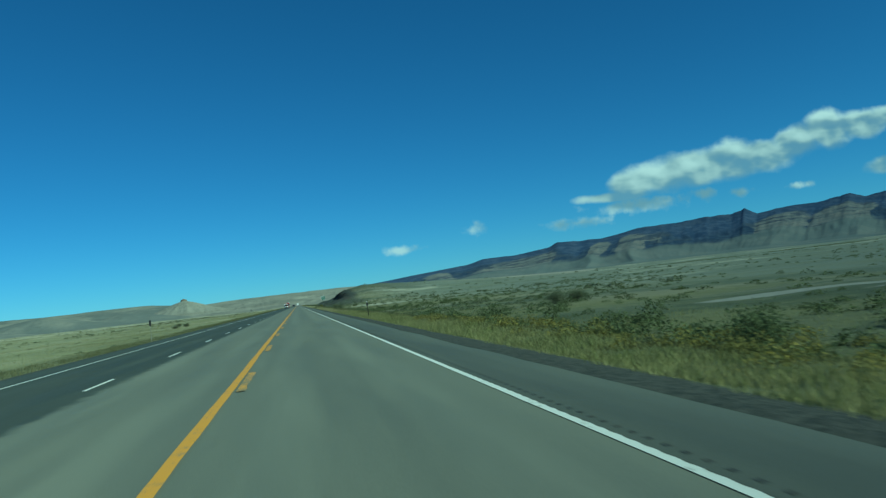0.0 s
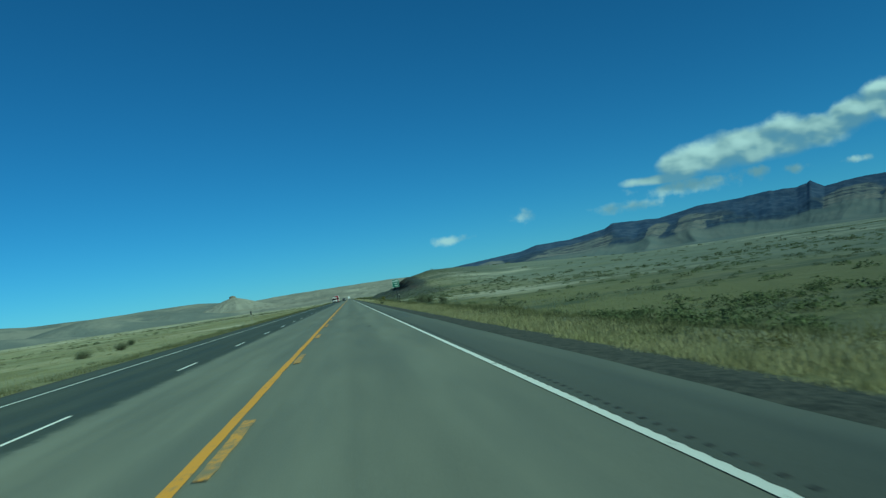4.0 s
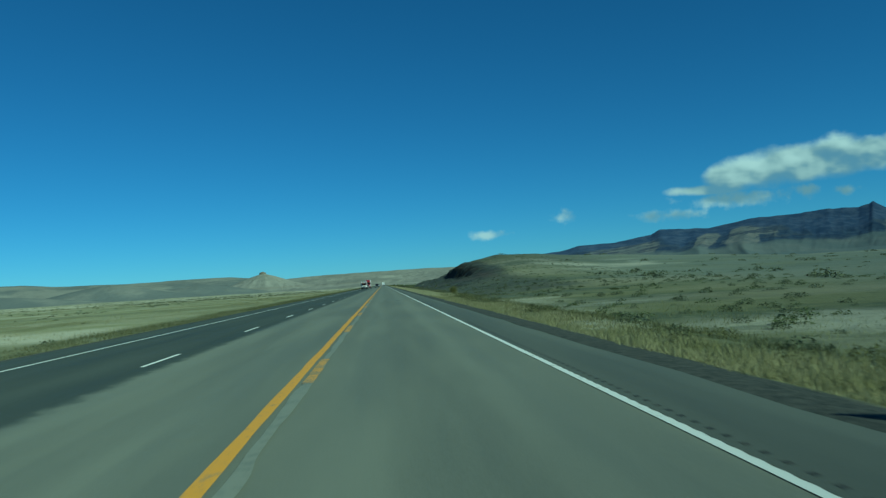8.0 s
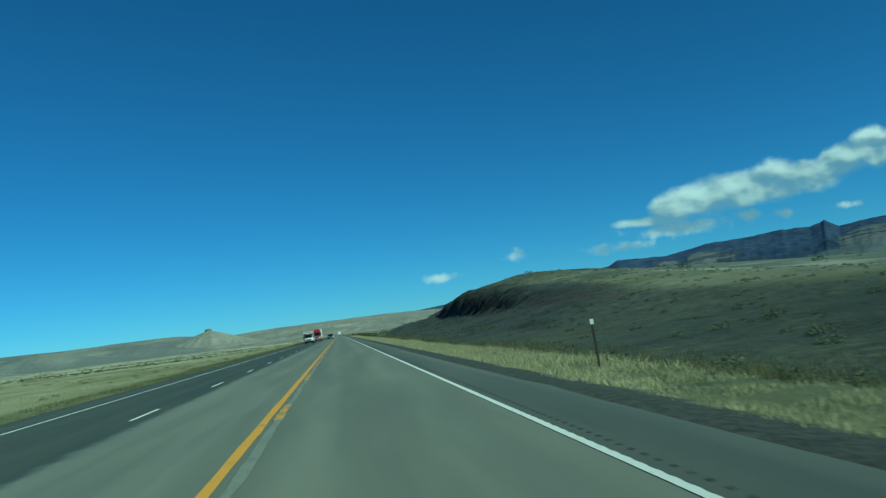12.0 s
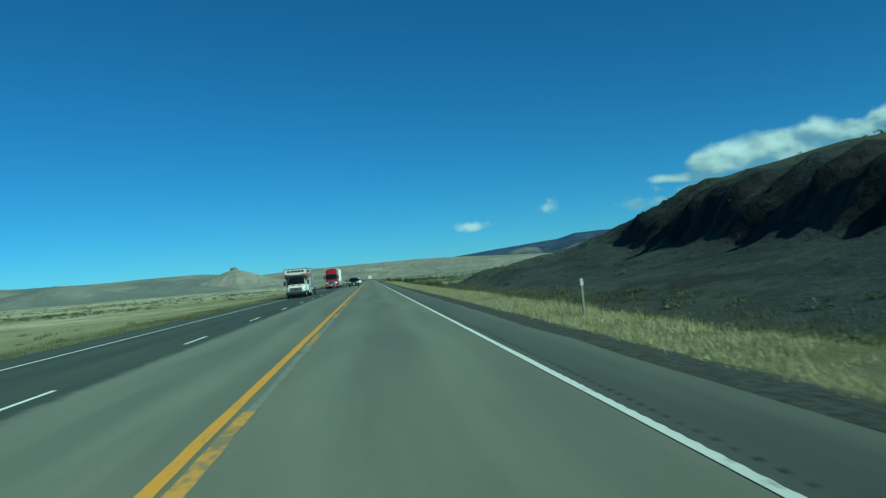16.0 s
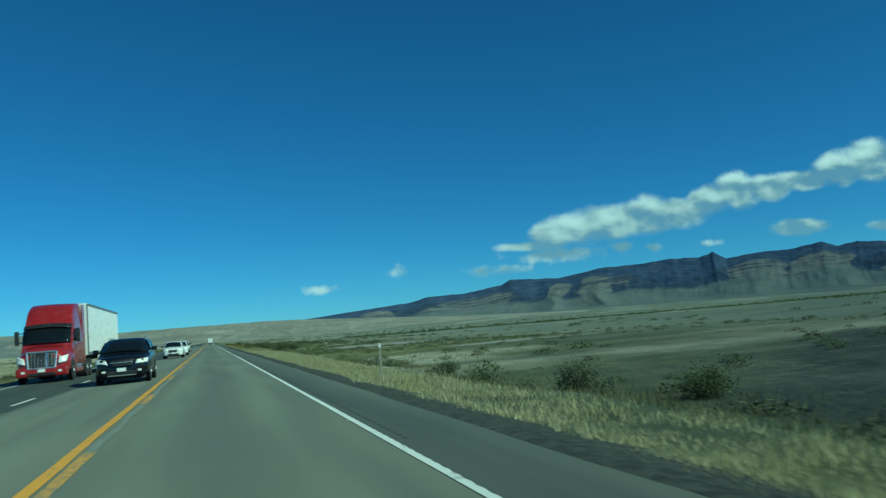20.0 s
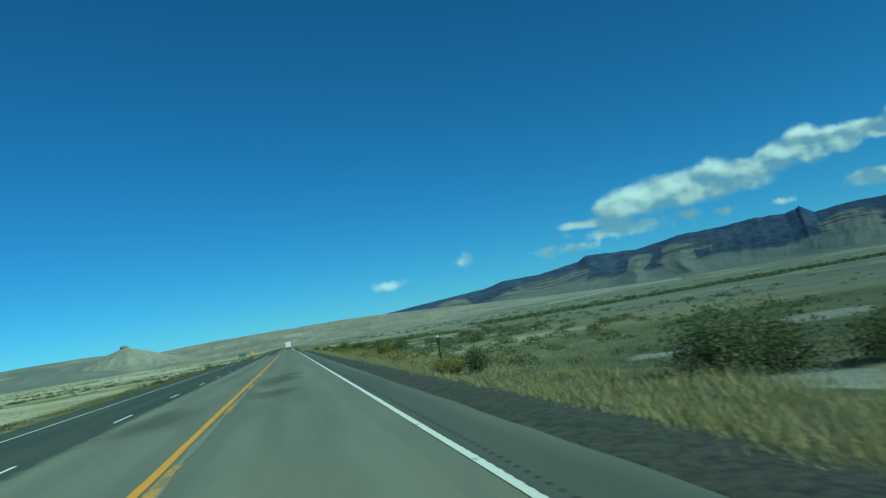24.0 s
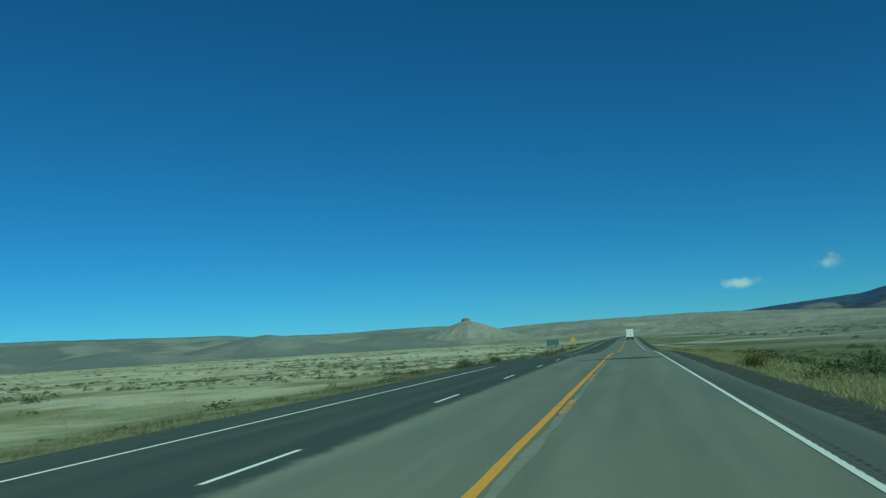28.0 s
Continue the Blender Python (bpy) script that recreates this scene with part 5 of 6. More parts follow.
for s in (-1, 1):
    part("top_rail", box(s * 1.305 - 0.02, s * 1.305 + 0.02, 0.02, 15.58, 3.96, 4.09, 0.01), STEEL, trailer)
    part("bottom_rail", box(s * 1.305 - 0.02, s * 1.305 + 0.02, 0.02, 15.58, 1.17, 1.34, 0.01), STEEL, trailer)
    part("front_corner", box(s * 1.29 - 0.03, s * 1.29 + 0.03, -0.015, 0.10, 1.2, 4.06, 0.015), STEEL, trailer)
    for k in range(24):
        part("side_rib", box(s * 1.305 - 0.012, s * 1.305 + 0.012, 0.5 + k * 0.63, 0.55 + k * 0.63, 1.36, 3.94), WHITE_BODY, trailer)
    part("skirt", box(s * 1.25 - 0.02, s * 1.25 + 0.02, 4.2, 10.8, 0.45, 1.14, 0.01), WHITE_BODY, trailer)
    part("landing_leg", box(s * 0.7 - 0.07, s * 0.7 + 0.07, 3.2, 3.36, 0.0, 1.16, 0.01), FRAME_DARK, trailer)
    for yk in (12.2, 13.5):
        wheel(trailer, s * 1.28, yk, 0.50, 0.26, dual=True)
part("underframe", box(-0.5, 0.5, 1.0, 15.2, 0.85, 1.15), FRAME_DARK, trailer)


# ---------- cars ----------
def car(name, x, y, label, half, nose, hood, cowl, roof, tail, paint_mat, group="", r=0.34, axles=(0.9, 3.65), rails=False, glass_top=0.82, cut_off=None, low=0.30, plate=True):
    """A car facing -y. nose: height of its front edge; hood, cowl, roof, tail: (y, z) along its middle line; cut_off: where a pickup's cabin ends."""
    c = root(name, x, y, label, "car", group)
    hw = half
    yc, zc = cowl
    yr, zr = roof
    yt, zt = tail
    belt = zc + 0.02
    rings = [(0.0, 0.74 * hw, low + 0.06, nose - 0.22, 0.60 * hw, nose - 0.08), (0.05, 0.85 * hw, low, nose - 0.18, 0.70 * hw, nose), (0.16, 0.93 * hw, low, nose - 0.14, 0.78 * hw, nose + 0.05),
             (0.45, 0.98 * hw, low, nose - 0.10, 0.82 * hw, hood[1]), (yc, hw, low, belt - 0.12, 0.86 * hw, zc), (yc + 0.6, hw, low, belt - 0.10, 0.90 * hw, belt), (yt - 0.5, hw, low, belt - 0.08, 0.90 * hw, zt), (yt - 0.1, 0.97 * hw, low, belt - 0.1, 0.86 * hw, zt), (yt, 0.90 * hw, low + 0.06, belt - 0.16, 0.78 * hw, zt - 0.08)]
    part("body", loft([(py, outline(*v)) for py, *v in rings]), paint_mat, c)
    ye = cut_off or yt - 0.12
    wt = 0.74 * hw
    cab_rings = [(yc + 0.02, 0.94 * hw, belt - 0.2, belt - 0.02, 0.90 * hw, zc + 0.02), (yc + (yr - yc) * 0.5, 0.945 * hw, belt - 0.2, belt, 0.82 * hw, (zc + zr) / 2 + 0.01), (yr, 0.95 * hw, belt - 0.2, belt, wt, zr - 0.05), (yr + 0.35, 0.95 * hw, belt - 0.2, belt, wt, zr),
                 (ye - 0.75, 0.95 * hw, belt - 0.2, belt, wt, zr - 0.02), (ye - 0.42, 0.95 * hw, belt - 0.2, belt, wt * 0.98, zr - 0.08), (ye, 0.93 * hw, belt - 0.2, belt - 0.02, 0.82 * hw, belt + 0.12)]
    part("cabin", loft([(py, outline(*v)) for py, *v in cab_rings]), paint_mat, c)
    part("windscreen", pane((-0.87 * hw, yc + 0.0, zc + 0.03), (0.87 * hw, yc + 0.0, zc + 0.03), (0.70 * hw, yr - 0.05, zr - 0.10), (-0.70 * hw, yr - 0.05, zr - 0.10), 0.07), GLASS, c)
    part("rear_window", pane((0.74 * hw, ye + 0.03, belt + 0.14), (-0.74 * hw, ye + 0.03, belt + 0.14), (-0.66 * hw, ye - 0.36, zr - 0.10), (0.66 * hw, ye - 0.36, zr - 0.10), 0.03), GLASS, c)
    zl, zh = belt + 0.05, zr - 0.10
    wl, wh = 0.945 * hw, wt + 0.05 * hw
    for s in (-1, 1):
        mid = (yr + ye) / 2 - 0.1
        for y0, y1, y2, y3 in ((yc + 0.42, mid - 0.04, mid - 0.04, yr + 0.04), (mid + 0.04, ye - 0.25, ye - 0.55, mid + 0.04)):
            part("side_window", pane(*sided(s, (wl, y0, zl), (wl, y1, zl), (wh, y2, zh), (wh, y3, zh)), 0.012, 0.02, 4, 4, 0.02), GLASS, c)
        part("headlamp", pane(*sided(s, (0.50 * hw, -0.03, nose - 0.22), (0.96 * hw, 0.12, nose - 0.18), (0.97 * hw, 0.32, nose - 0.02), (0.56 * hw, 0.0, nose - 0.07)), 0.05), LAMP_GLASS, c)
        part("fog_lamp", box(s * 0.66 * hw - 0.07, s * 0.66 * hw + 0.07, -0.015, 0.08, low + 0.12, low + 0.20, 0.02), LAMP_GLASS, c)
        part("tail_lamp", box(s * hw * 0.84 - 0.1, s * hw * 0.84 + 0.1, yt - 0.12, yt + 0.015, zt - 0.36, zt - 0.10, 0.02), RED_LAMP, c)
        mr = part("mirror", box(s * (hw + 0.12) - 0.11, s * (hw + 0.12) + 0.11, yc + 0.42, yc + 0.54, belt + 0.03, belt + 0.18, 0.045), paint_mat if paint_mat is BLACK_BODY else DARK_PLASTIC, c)
        part("mirror_foot", tube((s * 0.9 * hw, yc + 0.48, belt + 0.05), (s * (hw + 0.05), yc + 0.48, belt + 0.08), 0.025, 6), DARK_PLASTIC, mr)
        for ay in axles:
            part("wheel_arch", lathe([(0, r * 1.2), (-0.03, r * 1.2), (-0.03, r * 0.6), (0, r * 0.6)], 24), DARK_PLASTIC, c).matrix_basis = Matrix.Translation((s * (hw + 0.004), ay, r)) @ Matrix.Diagonal((s, 1, 1, 1))
            wheel(c, s * (hw + 0.02), ay, r, 0.22)
        part("sill", box(s * hw * 0.99 - 0.02, s * hw * 0.99 + 0.02, axles[0] + r * 1.25, axles[1] - r * 1.25, low - 0.02, low + 0.10, 0.015), DARK_PLASTIC, c)
        if rails:
            part("roof_rail", tube((s * wt * 0.92, yr + 0.35, zr + 0.05), (s * wt * 0.92, ye - 0.7, zr + 0.05), 0.022), STEEL, c)
    g = part("grille", pane((-0.40 * hw, -0.03, nose - 0.28), (0.40 * hw, -0.03, nose - 0.28), (0.44 * hw, 0.0, nose - 0.06), (-0.44 * hw, 0.0, nose - 0.06), 0.02), DARK_PLASTIC, c)
    part("grille_bar", box(-0.42 * hw, 0.42 * hw, -0.085, -0.06, nose - 0.155, nose - 0.125, 0.01), CHROME, g)
    part("lower_intake", box(-hw * 0.56, hw * 0.56, -0.04, 0.08, low + 0.03, low + 0.17, 0.03), DARK_PLASTIC, c)
    if plate:
        part("number_plate", box(-0.16, 0.16, -0.075, -0.05, low + 0.15, low + 0.28), SIGN_WHITE, c)
    part("underbody", box(-hw * 0.85, hw * 0.85, 0.3, yt - 0.3, 0.17, low + 0.04), FRAME_DARK, c)
    return c


suv = car("black_suv", -1.5, 624.0, "black sport utility car with roof rails and lit chrome details", 0.95, 0.94, (0.45, 1.02), (1.12, 1.12), (1.95, 1.68), (4.68, 1.14), BLACK_BODY, r=0.37, axles=(0.92, 3.72), rails=True, low=0.32)
part("skid_plate", box(-0.5, 0.5, -0.03, 0.1, 0.30, 0.345, 0.015), STEEL, suv)
for k in range(2):
    car("white_car", -1.75 + 0.1 * k, 673.0 + 13.5 * k, "white crossover car with black grille, in a row of traffic" if k == 0 else "white car close behind another in traffic", 0.92, 0.88, (0.45, 0.96), (1.05, 1.04), (1.85, 1.58), (4.45, 1.08), WHITE_BODY,
        group="white cars in a row", r=0.34, axles=(0.88, 3.55), rails=k == 0)
pick = car("pickup_truck", -2.15, 716.0, "white crew-cab pickup truck with dark mirrors and silver grille", 0.92, 1.03, (0.45, 1.09), (1.30, 1.16), (2.05, 1.70), (5.35, 1.17), WHITE_BODY, r=0.38, axles=(0.95, 4.2), cut_off=3.85, low=0.48, plate=False)
for k in range(4):
    part("grille_slat", box(-0.40, 0.40, -0.09, -0.06, 0.77 + k * 0.055, 0.795 + k * 0.055, 0.008), CHROME, pick)
part("skid_plate", box(-0.5, 0.5, 0.02, 0.30, 0.36, 0.48, 0.03), STEEL, pick)
part("tailgate", box(-0.80, 0.80, 5.27, 5.38, 0.68, 1.15, 0.02), WHITE_BODY, pick)
part("bed_floor", box(-0.74, 0.74, 3.92, 5.22, 1.20, 1.215), FRAME_DARK, pick)

lead = root("box_truck", 1.75, 1125.0, "white box truck seen from behind", "truck")
part("cargo_box", box(-1.25, 1.25, 0, 7.2, 0.95, 3.75, 0.04), WHITE_BODY, lead)
for s in (-1, 1):
    part("rear_door", box(s * 0.6 - 0.57, s * 0.6 + 0.57, -0.03, 0.02, 1.05, 3.6, 0.015), WHITE_BODY, lead)
    part("door_bar", tube((s * 0.28, -0.05, 1.1), (s * 0.28, -0.05, 3.55), 0.02), STEEL, lead)
    part("tail_lamp", box(s * 1.0 - 0.12, s * 1.0 + 0.12, -0.04, 0.05, 0.78, 0.92, 0.02), RED_LAMP, lead)
    part("mud_flap", box(s * 0.9 - 0.28, s * 0.9 + 0.28, 1.1, 1.13, 0.2, 0.85), DARK_PLASTIC, lead)
    wheel(lead, s * 1.2, 1.9, 0.48, 0.25, dual=True)
    wheel(lead, s * 1.1, 8.0, 0.48, 0.27)
part("rear_bumper", box(-1.15, 1.15, -0.05, 0.1, 0.48, 0.62, 0.02), FRAME_DARK, lead)
part("chassis", box(-0.5, 0.5, 0.3, 8.8, 0.55, 0.95), FRAME_DARK, lead)
part("cab", box(-1.05, 1.05, 7.4, 9.4, 0.6, 2.7, 0.12), WHITE_BODY, lead)


# ---------- signs and posts ----------
def lettering(text, parent, x, z, size, y=-0.012):
    cu = bpy.data.curves.new("lettering", "FONT")
    cu.body, cu.size, cu.align_x, cu.align_y, cu.extrude, cu.offset = text, size, "CENTER", "CENTER", 0.003, 0.0045
    cu.materials.append(SIGN_WHITE)
    ob = new("lettering", cu)
    ob.parent, ob.location, ob.rotation_euler = parent, (x, y, z), (radians(90), 0, 0)
    ob["label"] = "white lettering"
    return ob


def ground_at(x, y):
    return float(land(x, y))


def rounded(half, z0, z1, r):
    """Corner points of an upright rounded rectangle."""
    pts = []
    for cx, cz, a0 in ((half - r, z0 + r, -90), (half - r, z1 - r, 0), (-half + r, z1 - r, 90), (-half + r, z0 + r, 180)):
        pts += [(cx + r * math.cos(radians(a0 + k * 22.5)), cz + r * math.sin(radians(a0 + k * 22.5))) for k in range(5)]
    return pts


def plate(half, z0, z1, r, y0, y1):
    """A flat sign panel with rounded corners."""
    bm = bmesh.new()
    front, back_side = [[bm.verts.new((px, y, pz)) for px, pz in rounded(half, z0, z1, r)] for y in (y0, y1)]
    bm.faces.new(front)
    bm.faces.new(list(reversed(back_side)))
    for k in range(len(front)):
        j = (k + 1) % len(front)
        bm.faces.new((front[k], back_side[k], back_side[j], front[j]))
    return bm


def rim_plate(half, z0, z1, r, wide, y0, y1):
    """The painted border of a sign, as a thin raised frame."""
    bm = bmesh.new()
    rings = [[bm.verts.new((px, y, pz)) for px, pz in rounded(half - d, z0 + d, z1 - d, max(r - d, 0.01))] for d, y in ((0, y1), (0, y0), (wide, y0), (wide, y1))]
    for a, b in zip(rings, rings[1:]):
        for k in range(len(a)):
            j = (k + 1) % len(a)
            bm.faces.new((a[k], a[j], b[j], b[k]))
    return bm


sx, sy = 8.85, 238.2
gz = ground_at(sx, sy)
sign = root("road_sign", sx, sy, "green sign reading passing lane 1 mile on a steel post", "road sign", z=gz)
low, high = 1.92 - gz, 3.10 - gz
part("panel", plate(0.53, low, high, 0.06, -0.004, 0.010), SIGN_GREEN, sign)
part("border", rim_plate(0.515, low + 0.015, high - 0.015, 0.055, 0.024, -0.009, -0.003), SIGN_WHITE, sign)
part("post", box(-0.035, 0.035, 0.012, 0.075, -0.2, high - 0.1, 0.008), DARK_POST, sign)
for zz in (low + 0.2, high - 0.25):
    part("bolt", tube((0, -0.012, zz), (0, 0.02, zz), 0.012, 6), STEEL, sign)
mid = (low + high) / 2
lettering("PASSING", sign, 0, mid + 0.34, 0.235)
lettering("LANE", sign, 0, mid, 0.235)
lettering("1 MILE", sign, 0, mid - 0.34, 0.235)


def marker_post(x, y, tall, mat, head, label, tilt=0.0, first=None):
    z = ground_at(x, y)
    p = root("marker_post", x, y, label, "marker post", "roadside marker posts", z=z)
    p.rotation_euler = (radians(tilt * 0.4), radians(tilt), 0)
    wide = 0.022 if head == "back" else 0.032
    part("post", box(-wide, wide, -0.014, 0.014, -0.2, tall, 0.004), mat, p)
    part("flange", box(-0.008, 0.008, 0.012, 0.035, -0.2, tall - 0.02), mat, p)
    if head == "white":
        part("reflector", box(-0.05, 0.05, -0.022, -0.012, tall - 0.17, tall - 0.02, 0.004), REFLECTOR, p)
    elif head == "dark":
        part("plate", box(-0.078, 0.078, -0.022, -0.012, tall - 0.34, tall - 0.08, 0.004), INK, p)
        part("cap", box(-0.045, 0.045, -0.02, 0.015, tall - 0.07, tall + 0.02, 0.004), REFLECTOR, p)
    elif head == "back":
        part("plate", box(-0.085, 0.085, -0.022, -0.012, tall - 0.48, tall, 0.004), DARK_PLASTIC, p)
    return p


marker_post(7.1, 68.5, 1.42, DARK_POST, "dark", "dark steel marker post with a black plate and white cap", -2.0)
marker_post(8.6, 229.5, 1.32, DARK_POST, "dark", "weathered marker post with a black plate and white cap", -1.5)
marker_post(8.3, 374.5, 1.4, DARK_POST, "white", "leaning marker post with a white reflector", -2.0)
marker_post(8.2, 497.0, 1.2, POST_PAINT, "white", "weathered marker post with a white reflector")
marker_post(8.32, 497.6, 1.22, DARK_POST, "dark", "dark steel marker post beside a pale one", 1.5)
marker_post(7.6, 620.6, 1.30, POST_PAINT, "white", "weathered tan marker post with a white reflector in straw grass")
marker_post(8.0, 745.0, 1.35, DARK_POST, "dark", "weathered marker post with a dark plate and white cap")
marker_post(7.4, 836.5, 1.2, POST_PAINT, "white", "weathered marker post with a white reflector")
marker_post(-11.1, 71.4, 1.95, POST_PAINT, "back", "dark back of a marker post on the far shoulder")
marker_post(-11.1, 222.6, 2.0, POST_PAINT, "back", "dark back of a marker post on the far shoulder")

# far signs past the end of the drive
sg = root("guide_sign", -13.5, 990, "back of a grey green guide sign on two posts", "road sign", z=ground_at(-13.5, 990))
part("panel", box(-1.2, 1.2, -0.02, 0.02, 1.7, 2.9, 0.0), plain("sign_back", (0.12, 0.19, 0.19), 0.5, 0.3), sg)
for s in (-1, 1):
    part("post", box(s * 1.0 - 0.05, s * 1.0 + 0.05, 0.02, 0.10, -0.2, 3.1, 0.01), STEEL, sg)
ws = root("warning_sign", -11.5, 1020, "yellow diamond warning sign on one post", "road sign", z=ground_at(-11.5, 1020))
panel = part("panel", box(-0.5, 0.5, -0.01, 0.01, -0.5, 0.5, 0.0), SIGN_YELLOW, ws)
panel.matrix_basis = Matrix.Translation((0, 0, 2.5)) @ Matrix.Rotation(radians(45), 4, "Y")
part("post", box(-0.03, 0.03, 0.012, 0.07, -0.2, 2.9, 0.006), STEEL, ws)

# ---------- single bushes ----------
def bush(x, y, wide, tall, mat, label, seed):
    z = ground_at(x, y)
    b = root("bush", x, y, label, "bush", "roadside bushes", z=z)
    r = np.random.default_rng(seed)
    bm = bmesh.new()
    tips = []
    for k in range(11):
        a, e = r.uniform(0, 6.28), r.uniform(0.5, 1.3)
        end = Vector((math.cos(a) * math.cos(e) * wide * 0.42, math.sin(a) * math.cos(e) * wide * 0.42, math.sin(e) * tall * 0.8))
        tube((0, 0, -0.08), end * 0.55, 0.018 * wide, 5, bm)
        tube(end * 0.53, end, 0.010 * wide, 5, bm)
        tips.append(end)
    part("woody_stem", bm, TWIG, b)
    n = 4500
    t = np.array([tips[i] for i in r.integers(0, len(tips), n)])
    c = t * r.uniform(0.45, 1.12, n)[:, None] + r.normal(0, 0.15 * wide, (n, 3)) * (1, 1, 0.75)
    c[:, 2] = np.abs(c[:, 2]) + 0.04
    leaf = c[:, None, :] + r.normal(0, 0.019 * wide**0.5, (n, 3, 3))
    crown_ob = triangles("crown", leaf, mat)
    crown_ob.parent = b
    return b


BUSHES = [(9.6, 829.5, 2.2, 1.2, 1), (12.0, 833, 2.6, 1.3, 1), (14.2, 828, 2.4, 1.1, 1), (7.5, 841, 1.3, 0.8, 2), (7.0, 866, 1.4, 0.7, 2), (8.2, 823, 1.2, 0.7, 2), (7.1, 739.2, 1.1, 0.5, 2), (8.0, 738.2, 1.0, 0.8, 1),
          (6.45, 239.4, 0.55, 0.42, 0), (11.2, 16.3, 1.5, 1.0, 1), (11.7, 230.8, 2.2, 1.3, 0), (10.4, 192.9, 0.9, 0.9, 0), (11.0, 348.1, 1.7, 1.25, 2), (12.5, 599, 1.2, 0.8, 0), (10.2, 588, 1.0, 0.8, 1),
          (11.8, 613, 1.4, 0.9, 0), (10.9, 623.3, 1.0, 0.6, 0), (12.9, 608.6, 1.3, 0.7, 1), (10.6, 727.4, 2.4, 1.3, 1), (12.9, 728.8, 2.6, 1.3, 1), (15.0, 727.6, 2.2, 1.1, 1), (13.6, 731.5, 2.5, 1.2, 1), (14.6, 806.3, 2.0, 1.0, 1), (13.3, 237.7, 2.4, 1.1, 0),
          (9.8, 716.7, 1.8, 1.0, 1), (9.2, 775.1, 1.6, 0.9, 2), (23.1, 66.4, 2.0, 1.0, 0), (25.3, 67.6, 1.8, 1.0, 0), (-28.8, 226.9, 1.8, 1.0, 0), (-34.2, 252.4, 1.6, 0.8, 0), (-29.8, 215.2, 2.1, 0.8, 0),
          (-18.4, 925.3, 2.4, 1.1, 0), (-17.7, 942.6, 2.4, 1.0, 0), (48.3, 603.5, 2.4, 1.2, 1)]
KINDS = [(SAGE, "grey-green sagebrush bush on the plain"), (GREENBUSH, "large dark green greasewood bush by the verge"), (stuff_material("yellow_green_leaves", [(0.20, 0.19, 0.05), (0.27, 0.24, 0.08), (0.10, 0.12, 0.04)]), "yellow-green bush behind the verge grass")]
for k, (bx, by, bw, bh, kind) in enumerate(BUSHES):
    bush(bx, by, bw, bh, KINDS[kind][0], KINDS[kind][1], 100 + k)

# ---------- marks on the road ----------
ys = np.arange(-6, 905, 0.318)
gaps = fbm(ys * 0.03, ys * 0, 2, 83) > -0.55
gy2 = ys[gaps]
quad = np.empty((len(gy2) * 2, 3, 3))
x0 = 3.815 + line_shift(gy2) + 0.03 * smooth(250, 360, gy2)
x1 = x0 + 0.055
z2 = road_z(gy2) + crown(3.83) + 0.0045
a = np.stack([x0, gy2, z2], 1)
b = np.stack([x1, gy2, z2], 1)
c = np.stack([x1, gy2 + 0.075, z2], 1)
d = np.stack([x0, gy2 + 0.075, z2], 1)
quad[0::2], quad[1::2] = np.stack([a, b, c], 1), np.stack([a, c, d], 1)
rumble = triangles("rumble_strip", quad, RUMBLE)
rumble.parent = road
rumble["label"] = "dark rumble grooves beside the edge line"
rumble["kind"] = "stuff"


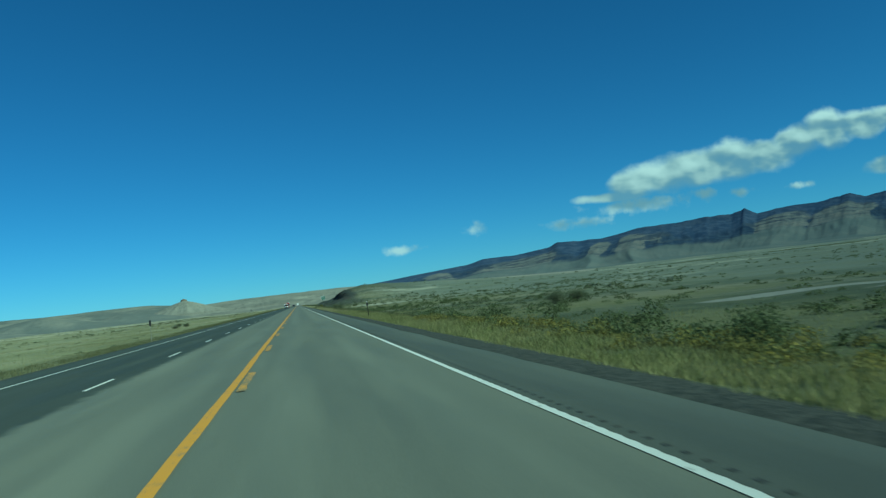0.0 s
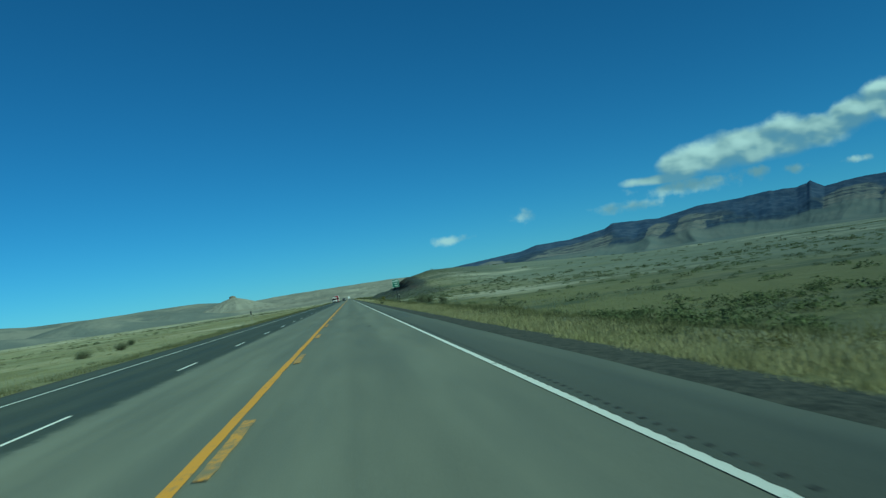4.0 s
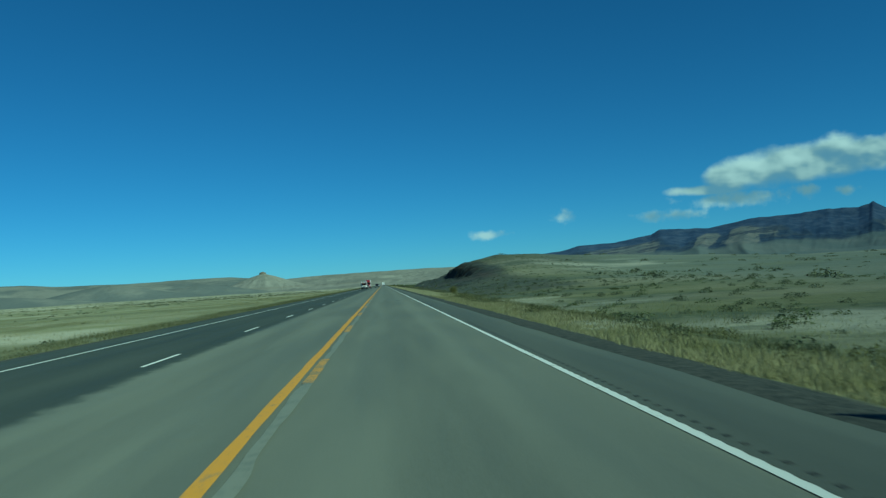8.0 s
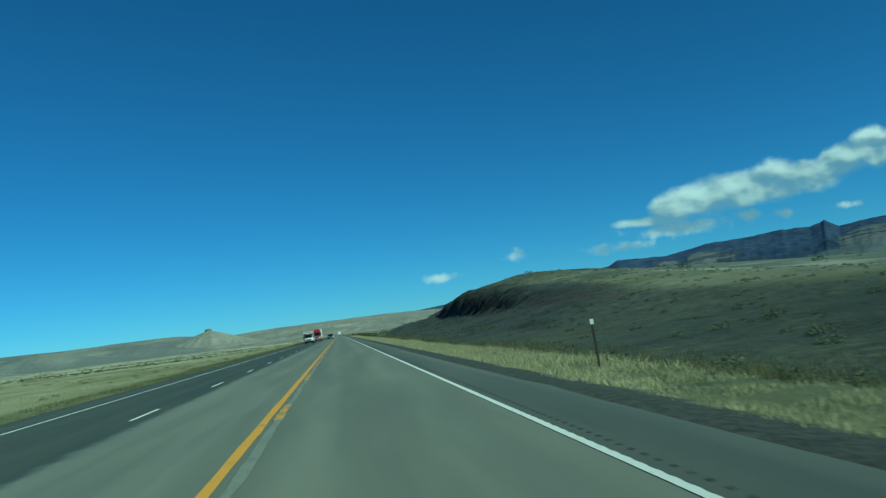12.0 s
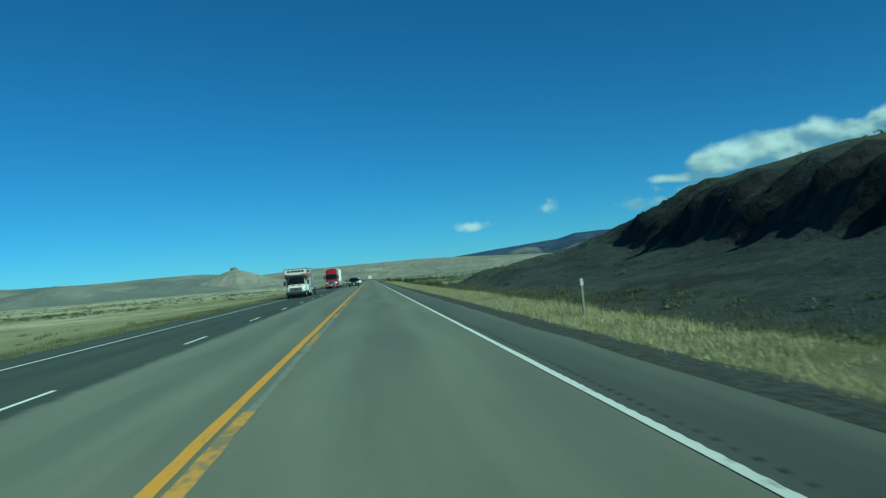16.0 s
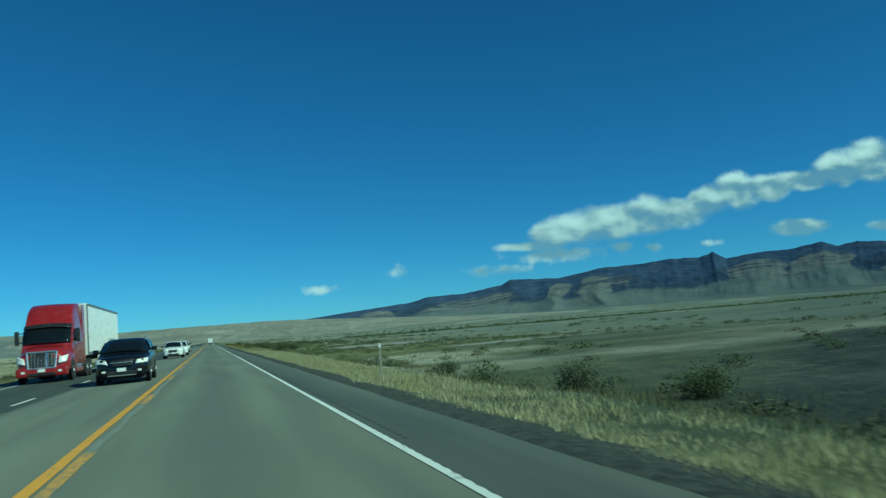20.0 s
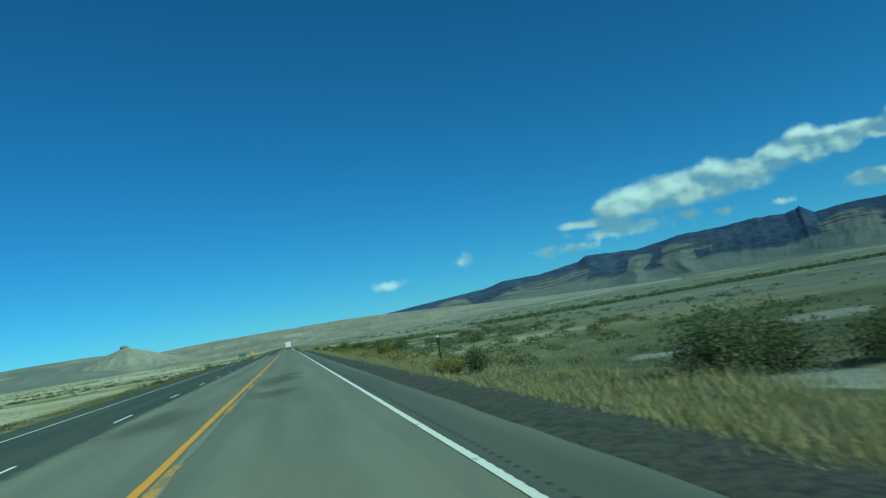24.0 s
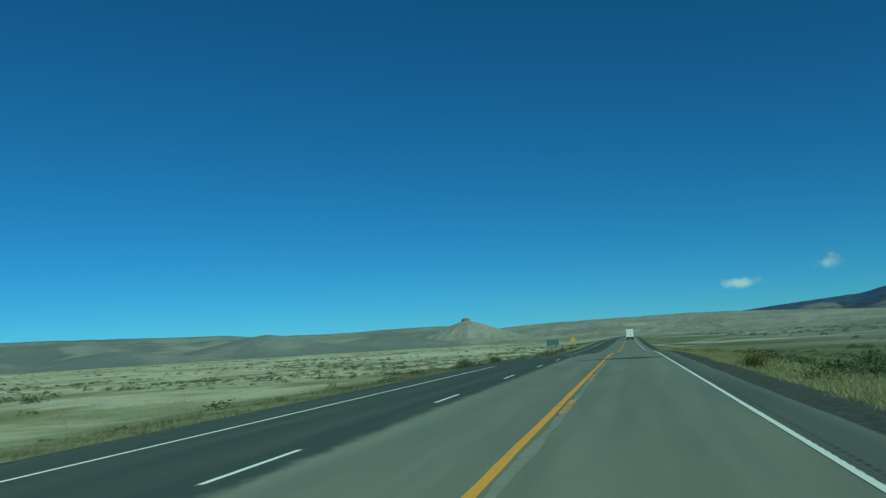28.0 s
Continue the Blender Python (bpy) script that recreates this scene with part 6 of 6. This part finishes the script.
def stain_material(name="oil_stained_asphalt", deep=0.85):
    """A dark stain that thins out towards its rim."""
    m, n, p = material(name, 0.8, spec=0.4)
    at = place(n)
    a, g = n.noise(at, 1.6, 5, 0.6), n.noise(at, 50, 3, 0.7)
    wire(n, n.mix(g, (0.05, 0.051, 0.046), (0.085, 0.085, 0.076)), p, "Base Color")
    k = n.add("ShaderNodeAttribute")
    k.attribute_name = "depth"
    f = n.span(n.math("ADD", k.outputs["Fac"], n.math("MULTIPLY", n.math("SUBTRACT", a, 0.5), 0.9)), 0.1, 0.75, 0.0, deep)
    clear = n.add("ShaderNodeBsdfTransparent")
    s = n.add("ShaderNodeMixShader", (f, clear.outputs[0], p.outputs[0]))
    out = [q for q in n.tree.nodes if q.bl_idname == "ShaderNodeOutputMaterial"][0]
    n.tree.links.new(s.outputs[0], out.inputs[0])
    return m


STAIN, FAINT_STAIN = stain_material(), stain_material("faintly_stained_asphalt", 0.24)


def tar_patch(x, y, wide, long, seed, name="tar_patch", mat=STAIN):
    """An uneven dark stain on the asphalt, deepest in the middle."""
    a, r = np.meshgrid(np.linspace(0, 2 * math.pi, 33), np.linspace(0, 1, 6), indexing="ij")
    q = 1 + 0.16 * np.sin(3 * a + seed) + 0.10 * np.sin(5 * a + 2 * seed)
    px, py = x + np.cos(a) * wide / 2 * r * q, y + np.sin(a) * long / 2 * r * q
    ob = sheet(name, px, py, road_z(py) + crown(px) + 0.009, mat)
    depth = ob.data.attributes.new("depth", "FLOAT", "POINT")
    depth.data.foreach_set("value", (1 - r).ravel().astype(np.float32))
    ob.parent = road
    return ob


for k, (px, py, pw, pl) in enumerate([(-1.5, 459, 1.4, 8.5), (3.0, 331.2, 0.5, 0.7), (2.6, 455.5, 0.45, 0.8), (1.9, 754.3, 1.6, 1.3), (2.7, 544.2, 0.5, 0.9), (3.1, 751.5, 0.2, 0.3), (2.4, 297.0, 0.45, 0.8), (-1.0, 585.5, 0.4, 0.8), (1.0, 879.5, 7.5, 3.4), (2.3, 152.6, 0.22, 1.1)]):
    tar_patch(px, py, pw, pl, 40 + k)
for k, (px, py, pw, pl) in enumerate([(1.2, 739, 2.4, 6.5), (1.2, 749.5, 2.8, 14.0), (-1.9, 735, 3.6, 12.0), (1.8, 578, 0.9, 3.0), (0.05, 833.5, 0.35, 2.6), (0.2, 857, 0.3, 2.0)]):
    tar_patch(px, py, pw, pl, 70 + k, "oil_stain", FAINT_STAIN)
